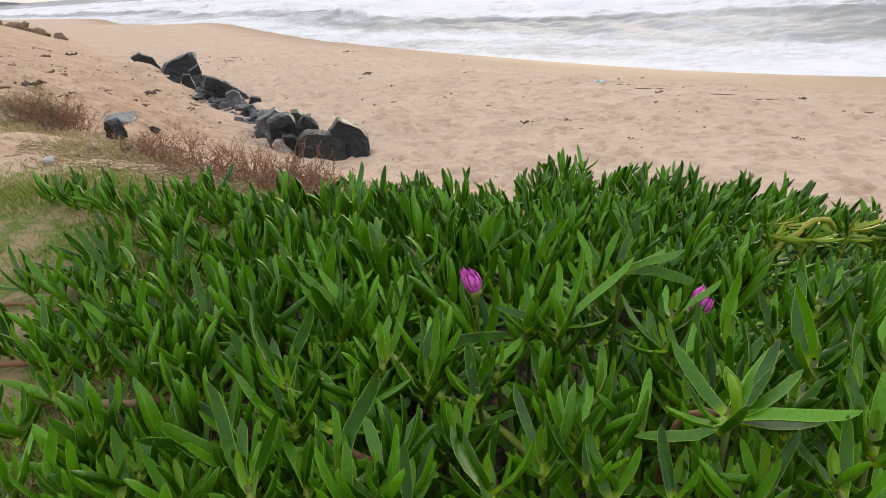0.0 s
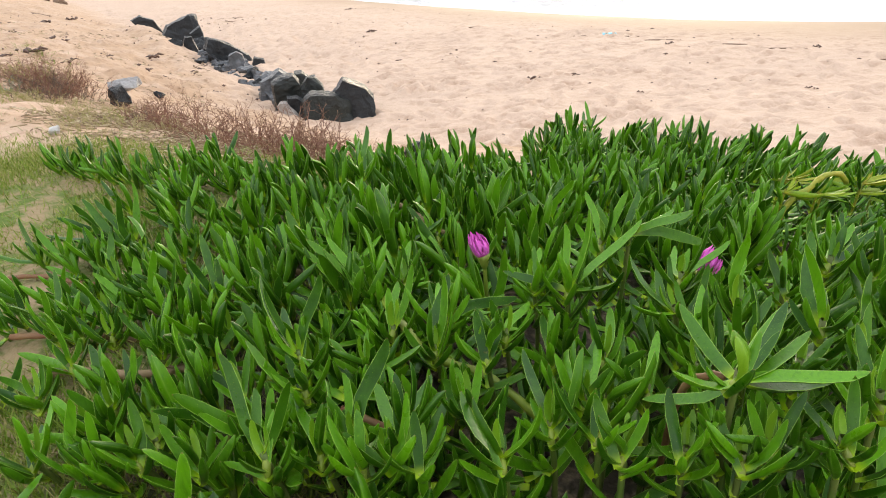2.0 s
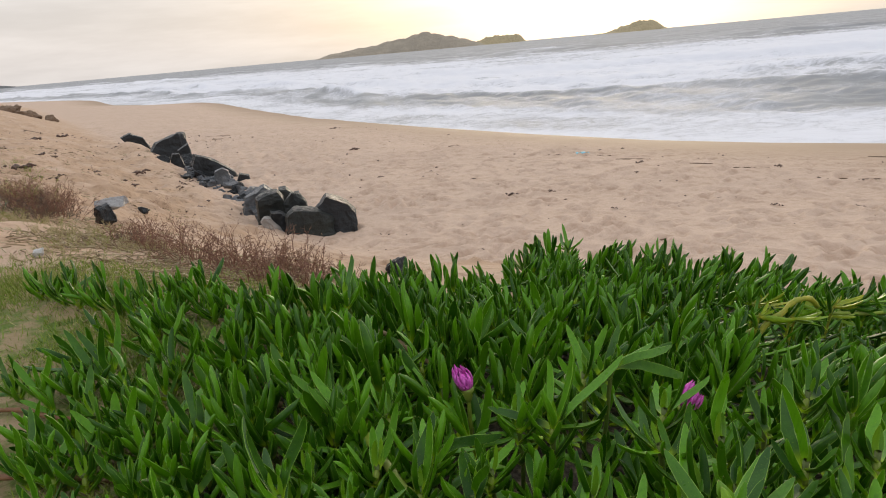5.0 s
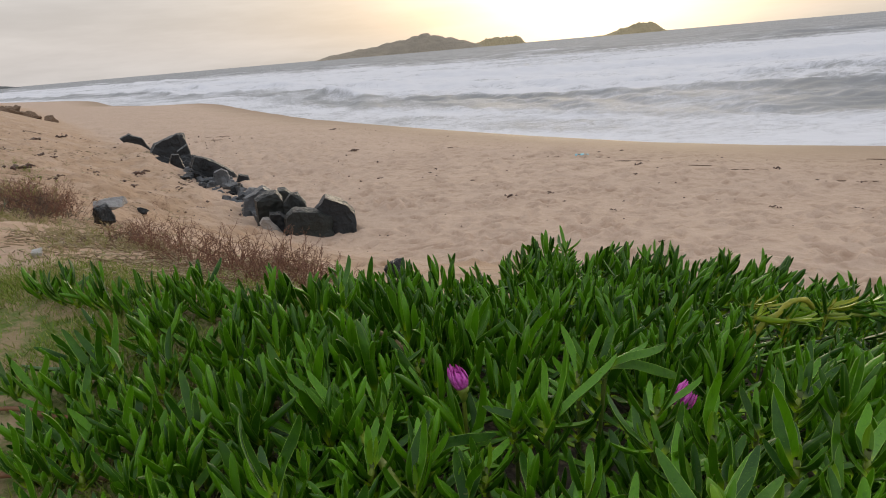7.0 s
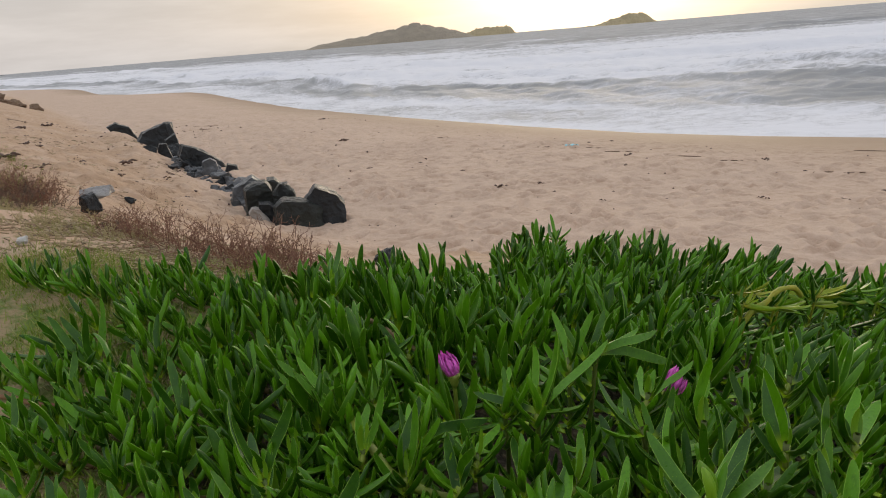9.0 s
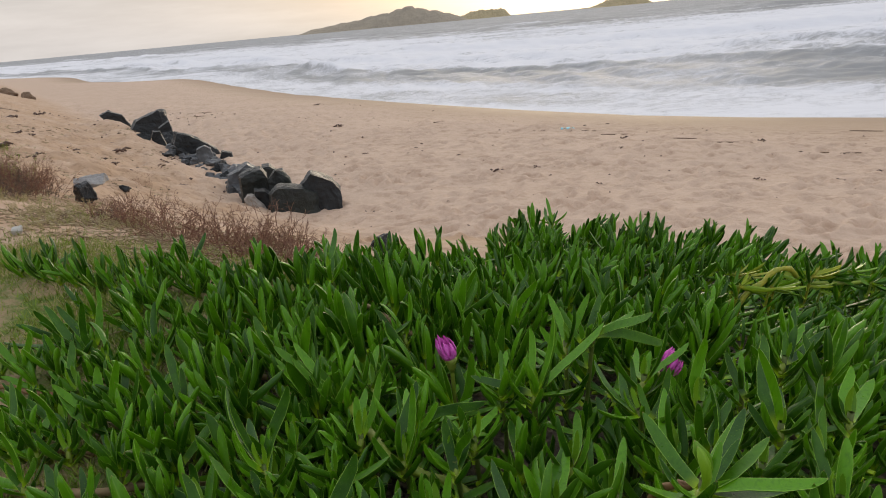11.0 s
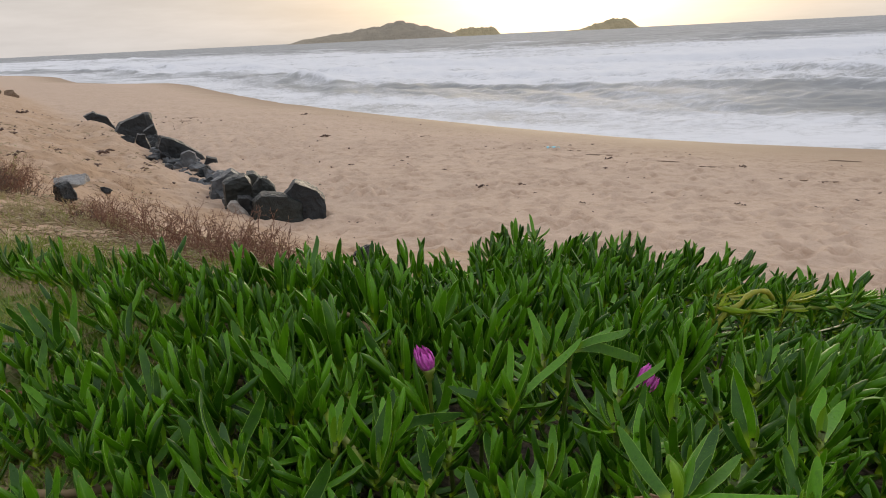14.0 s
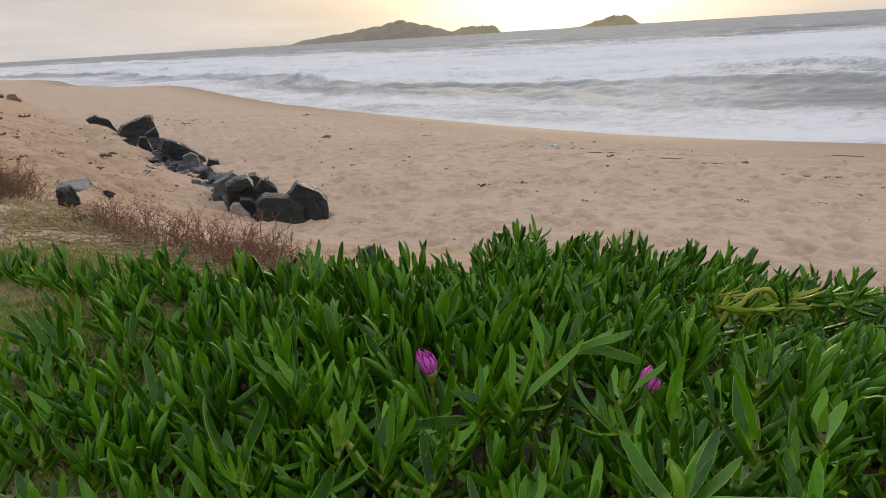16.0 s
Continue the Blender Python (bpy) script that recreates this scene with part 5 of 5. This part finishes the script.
for k, (x, y, h) in enumerate([(-1.3, 2.2, 0.07), (-1.5, 2.5, 0.08), (-1.75, 2.85, 0.08), (-1.2, 1.95, 0.06), (-1.95, 3.0, 0.07), (-1.45, 2.8, 0.08), (-1.6, 2.2, 0.05)]):
    twig_bush(x, y, h * 0.7, 0.14, 14, 370 + k, MAT_STRAW, "tuft of dry straw-coloured grass on the bank edge", "straw_tuft", "grass")
tuft = np.random.RandomState(71)
for k in range(26):
    u = tuft.rand()
    x, y = -2.05 + 1.1 * u + tuft.normal(0, 0.07), 3.05 - 1.05 * u + tuft.normal(0, 0.16)
    twig_bush(x, y, tuft.uniform(0.035, 0.06), 0.13, 11, 410 + k, MAT_STRAW if k % 3 else MAT_OLIVE, "tuft of tangled dry straw-coloured grass on the bank edge" if k % 3 else "tuft of tangled olive-green grass on the bank edge", "straw_tuft", "grass")
for k, (x, y, h) in enumerate([(-1.9, 3.0, 0.07), (-2.1, 3.3, 0.11), (-2.45, 3.8, 0.12), (-1.2, 2.42, 0.06)]):
    twig_bush(x, y, h, 0.13, 20, 450 + k, MAT_GREY_TWIG, "low tangle of grey-brown dead twigs on the bank edge")
for k, (x, y, h) in enumerate([(-2.05, 3.3, 0.10), (-2.25, 3.5, 0.12), (-2.5, 3.8, 0.12), (-2.7, 4.0, 0.12), (-1.95, 3.2, 0.08), (-2.9, 4.35, 0.12)]):
    twig_bush(x, y, h * 1.1, 0.16, 32, 470 + k, MAT_OLIVE if k % 2 else MAT_GREY_TWIG, "tangled clump of olive-green grass and stems on the bank edge" if k % 2 else "low tangle of grey-brown dead twigs on the bank edge", "grass_clump" if k % 2 else "dry_shrub", "grass" if k % 2 else "shrub")
twig_bush(-3.35, 7.6, 0.22, 0.06, 5, 390, MAT_TWIG, "small dry weed standing in the sand slope", "dry_weed", "weed")
twig_bush(-3.7, 8.2, 0.14, 0.06, 4, 391, MAT_TWIG, "small dry weed standing in the sand slope", "dry_weed", "weed")


MAT_SAGE = blade_material("grey_green_leaf", (0.13, 0.19, 0.12), (0.22, 0.28, 0.19), (0.3, 0.34, 0.24))
twig_bush(-2.2, 3.15, 0.09, 0.06, 14, 395, MAT_SAGE, "small grey-green plant on the sandy bank", "bank_plant", "plant")
for k, (x, y) in enumerate([(-5.3, 8.4), (-5.8, 8.9), (-4.8, 7.7), (-6.4, 9.6)]):
    twig_bush(x, y, 0.08, 0.35, 26, 396 + k, MAT_GRASS, "low strip of green grass on the sand bank", "grass_tuft", "grass")


def turf_grass():
    rng = np.random.RandomState(17)
    n = 420000
    x = rng.uniform(-2.0, -0.1, n)
    y = rng.uniform(0.15, 2.6, n)
    patch = waves_noise(x * 4.2, y * 4.2, 31) + 0.5 * waves_noise(x * 11, y * 11, 32)
    keep = (y < 1.62 + 0.2 * waves_noise(x * 3, y * 3, 8) + rng.normal(0, 0.1, n)) & (patch + 0.3 * ease(1.5 - y, 0, 0.5) > rng.normal(0.0, 0.35, n)) & (y > abs(x) * 0.9 - 0.1)
    x, y = x[keep], y[keep]
    n = len(x)
    z = land(x, y)
    a, h, w = rng.uniform(0, 6.28, n), rng.uniform(0.006, 0.022, n), rng.uniform(0.0008, 0.0017, n)
    lean = rng.uniform(0.2, 1.4, n) * h
    b = rng.uniform(0, 6.28, n)
    p0 = np.stack([x - w * np.cos(a), y - w * np.sin(a), z - 0.003], 1)
    p1 = np.stack([x + w * np.cos(a), y + w * np.sin(a), z - 0.003], 1)
    p2 = np.stack([x + lean * np.cos(b), y + lean * np.sin(b), z + h], 1)
    v = np.stack([p0, p1, p2], 1).reshape(-1, 3)
    f = np.arange(3 * n).reshape(n, 3)
    ob = big_mesh("short_grass", v, f, MAT_GRASS)
    tagged(ob, "short thin green and yellow grass on sandy soil", "grass", kind="stuff")


turf_grass()


def bank_litter():
    """Broken straw, twigs and crumbs that lie on the bank and the dune slope."""
    rng = np.random.RandomState(29)
    n = 4800
    u = rng.rand(n)
    x = -2.3 + 2.0 * u + rng.normal(0, 0.12, n)
    y = 3.3 - 1.75 * u + rng.normal(0, 0.22, n)
    m = 2600
    r = 3.5 + 13 * rng.rand(m) ** 1.3
    a = rng.uniform(-0.62, -0.36, m)
    x, y = np.concatenate([x, r * np.sin(a)]), np.concatenate([y, r * np.cos(a)])
    far = np.concatenate([np.ones(n), 0.7 + r / 6])
    n += m
    patch = waves_noise(x * 3.1, y * 3.1, 61) > rng.normal(-0.1, 0.45, n)
    x, y, far = x[patch], y[patch], far[patch]
    n = len(x)
    t, length, w = rng.uniform(0, 6.28, n), rng.uniform(0.012, 0.06, n) * far, rng.uniform(0.0012, 0.0026, n) * far
    length = np.where(far > 1.01, length * 0.5, length)
    dx, dy = np.cos(t) * length / 2, np.sin(t) * length / 2
    tip = rng.uniform(0.0, 0.25, n) * length
    z0, z1 = land(x - dx, y - dy) + 0.002, land(x + dx, y + dy) + 0.003 + tip
    ux, uy = -np.sin(t) * w, np.cos(t) * w
    p = [np.stack([x - dx - ux, y - dy - uy, z0], 1), np.stack([x - dx + ux, y - dy + uy, z0], 1), np.stack([x - dx, y - dy, z0 + 1.4 * w], 1),
         np.stack([x + dx - ux, y + dy - uy, z1], 1), np.stack([x + dx + ux, y + dy + uy, z1], 1), np.stack([x + dx, y + dy, z1 + 1.4 * w], 1)]
    v = np.stack(p, 1).reshape(-1, 3)
    k = np.arange(n)[:, None] * 6
    f = np.concatenate([k + [0, 1, 4, 3], k + [1, 2, 5, 4], k + [2, 0, 3, 5]])
    ob = big_mesh("bank_litter", v, f, MAT_LITTER)
    tagged(ob, "broken dry straw and twig litter on the sandy bank", "plant litter", kind="stuff")


bank_litter()


# ---- driftwood, seaweed and litter on the beach ----
def stick(x, y, length, turn, thick=0.011, mat=None, label="weathered driftwood stick lying on the sand"):
    rng = np.random.RandomState(int(abs(x * 100) + y * 10))
    c, s = math.cos(radians(turn)), math.sin(radians(turn))
    pts, k = [], 6
    for i in range(k):
        u = (i / (k - 1) - 0.5) * length
        px, py = x + u * c + rng.normal(0, 0.02 * length), y + u * s + rng.normal(0, 0.02 * length)
        pts.append((px, py, float(land(px, py)) + thick * 0.6))
    v, f = tube(pts, [thick * q for q in (0.5, 0.9, 1.0, 0.9, 0.8, 0.4)], 6)
    return tagged(mesh_object("driftwood_stick", v, f, mat or MAT_WOOD), label, "driftwood", "driftwood on the beach")


def kelp(x, y, size, label="dark clump of dried seaweed on the sand"):
    rng = np.random.RandomState(int(abs(x * 100) + y * 10))
    root = new("seaweed_clump")
    root.empty_display_size = 0.02
    for _ in range(5):
        a = rng.uniform(0, 6.28)
        p = Vector(rng.normal(0, 0.22 * size, 3))
        p.z = 0.004
        q = p + Vector((math.cos(a), math.sin(a), 0)) * size * rng.uniform(0.3, 0.7)
        q.z = 0.006
        mid = (p + q) / 2 + Vector((0, 0, size * rng.uniform(0.02, 0.16)))
        v, f = tube([p, mid, q], [size * 0.06, size * 0.085, size * 0.035], 4)
        mesh_object("frond", v, f, MAT_KELP, root)
    root.location = (x, y, float(land(x, y)) + 0.004)
    return tagged(root, label, "seaweed", "seaweed on the beach")


for x, y, size in [(0.92, 9.36, 0.2), (1.52, 9.52, 0.09), (-2.17, 15.75, 0.22), (-2.3, 14.9, 0.16), (-3.78, 23.1, 0.2), (-1.05, 9.44, 0.08), (4.92, 7.75, 0.07), (4.08, 8.06, 0.1), (3.37, 11.4, 0.14), (3.0, 10.4, 0.1),
                   (-5.46, 11.57, 0.3), (-5.5, 8.5, 0.3), (-8.96, 14.6, 0.4), (-3.63, 8.38, 0.12), (0.3, 6.5, 0.14), (5.33, 10.45, 0.13), (-0.2, 12.4, 0.1), (2.1, 8.2, 0.07), (-1.2, 11.5, 0.1), (-9.8, 17.0, 0.35), (-6.8, 11.2, 0.2)]:
    kelp(x, y, size)
bits = np.random.RandomState(77)
for _ in range(26):
    r = bits.uniform(5, 17)
    x = -0.52 * r + bits.normal(0, 0.07) * r
    kelp(x, r * 0.86, bits.uniform(0.05, 0.14), "small brown scrap of dry weed on the sand slope")
for x, y, length, turn in [(2.24, 13.4, 0.32, 0), (3.05, 13.1, 0.55, -22), (-7.41, 21.9, 0.8, 8), (5.6, 9.34, 0.3, -10), (5.95, 9.2, 0.32, -8), (4.8, 10.4, 0.6, -14), (3.75, 8.6, 0.32, -10), (4.2, 11.0, 0.5, -14), (7.55, 11.3, 0.5, -35),
                           (2.1, 6.45, 0.22, 30), (-1.9, 12.6, 0.25, 20), (-6.4, 12.3, 0.4, -30), (-10.5, 17.2, 0.7, -20), (3.4, 12.2, 0.5, -18), (0.2, 15.4, 0.3, 10), (-7.0, 20.6, 0.35, 15)]:
    stick(x, y, length, turn)


def blue_scrap(x, y):
    """A crumpled strip of plastic."""
    rng = np.random.RandomState(3)
    verts, faces, n = [], [], 7
    for j in (0, 1):
        for i in range(n):
            u = i / (n - 1)
            for k in (0, 1):
                verts.append((0.26 * (u - 0.5), 0.10 * (k - 0.5) + 0.03 * math.sin(5 * u), 0.012 + 0.05 * abs(math.sin(6 * u + k)) - 0.004 * j))
    m = 2 * n
    for i in range(n - 1):
        a = 2 * i
        faces += [(a, a + 2, a + 3, a + 1), (m + a, m + a + 1, m + a + 3, m + a + 2), (a, m + a, m + a + 2, a + 2), (a + 1, a + 3, m + a + 3, m + a + 1)]
    faces += [(0, 1, m + 1, m), (m - 2, 2 * m - 2, 2 * m - 1, m - 1)]
    ob = mesh_object("plastic_scrap", verts, faces, MAT_BLUE)
    ob.location = (x, y, float(land(x, y)))
    tagged(ob, "crumpled light blue plastic scrap on the beach sand", "litter")


blue_scrap(2.77, 13.35)
for k, (dx, dy, w) in enumerate([(-1.5, -0.3, 1.5), (-0.4, 0.1, 1.3), (0.6, 0.0, 1.2), (1.4, 0.3, 0.9)]):
    boulder("low dark crumbling ledge of packed sand on the far dune", -19.8 + dx, 31.3 + dy, (w, 0.9, 0.62), 211 + k, MAT_WOOD, 10 + 25 * k, (0, 0), 0.55, 20, 0.0, 0.14)
boulder("small white stone on the grassy bank", -1.19, 1.87, (0.035, 0.035, 0.04), 221, MAT_WHITE, 0, (0, 0), 0.1)


def beach_specks():
    """Shell and weed crumbs too small to count."""
    rng = np.random.RandomState(23)
    verts, faces = [], []
    for k in range(1000):
        r, a = 4 + 20 * rng.rand(), rng.uniform(-0.7, 0.7) if k < 450 else rng.uniform(-0.65, -0.3)
        x, y = r * math.sin(a), r * math.cos(a)
        if onshore(x, y) < 3.0:
            continue
        s = rng.uniform(0.005, 0.016) * (1 + 0.6 * (r > 9))
        z = float(land(x, y)) + 0.25 * s
        v = Vector((x, y, z))
        n = len(verts)
        t = rng.uniform(0, 3.14)
        e, g = Vector((math.cos(t), math.sin(t), 0)) * s * rng.uniform(1, 2.5), Vector((-math.sin(t), math.cos(t), 0)) * s
        verts += [v + e, v + g, v - e, v - g, v + Vector((0, 0, s * 0.7)), v - Vector((0, 0, s))]
        faces += [(n, n + 1, n + 4), (n + 1, n + 2, n + 4), (n + 2, n + 3, n + 4), (n + 3, n, n + 4), (n + 1, n, n + 5), (n + 2, n + 1, n + 5), (n + 3, n + 2, n + 5), (n, n + 3, n + 5)]
    ob = mesh_object("beach_crumbs", verts, faces, MAT_KELP, smooth=False)
    tagged(ob, "scattered dark crumbs of weed and shell on sand", "beach litter", kind="stuff")


beach_specks()
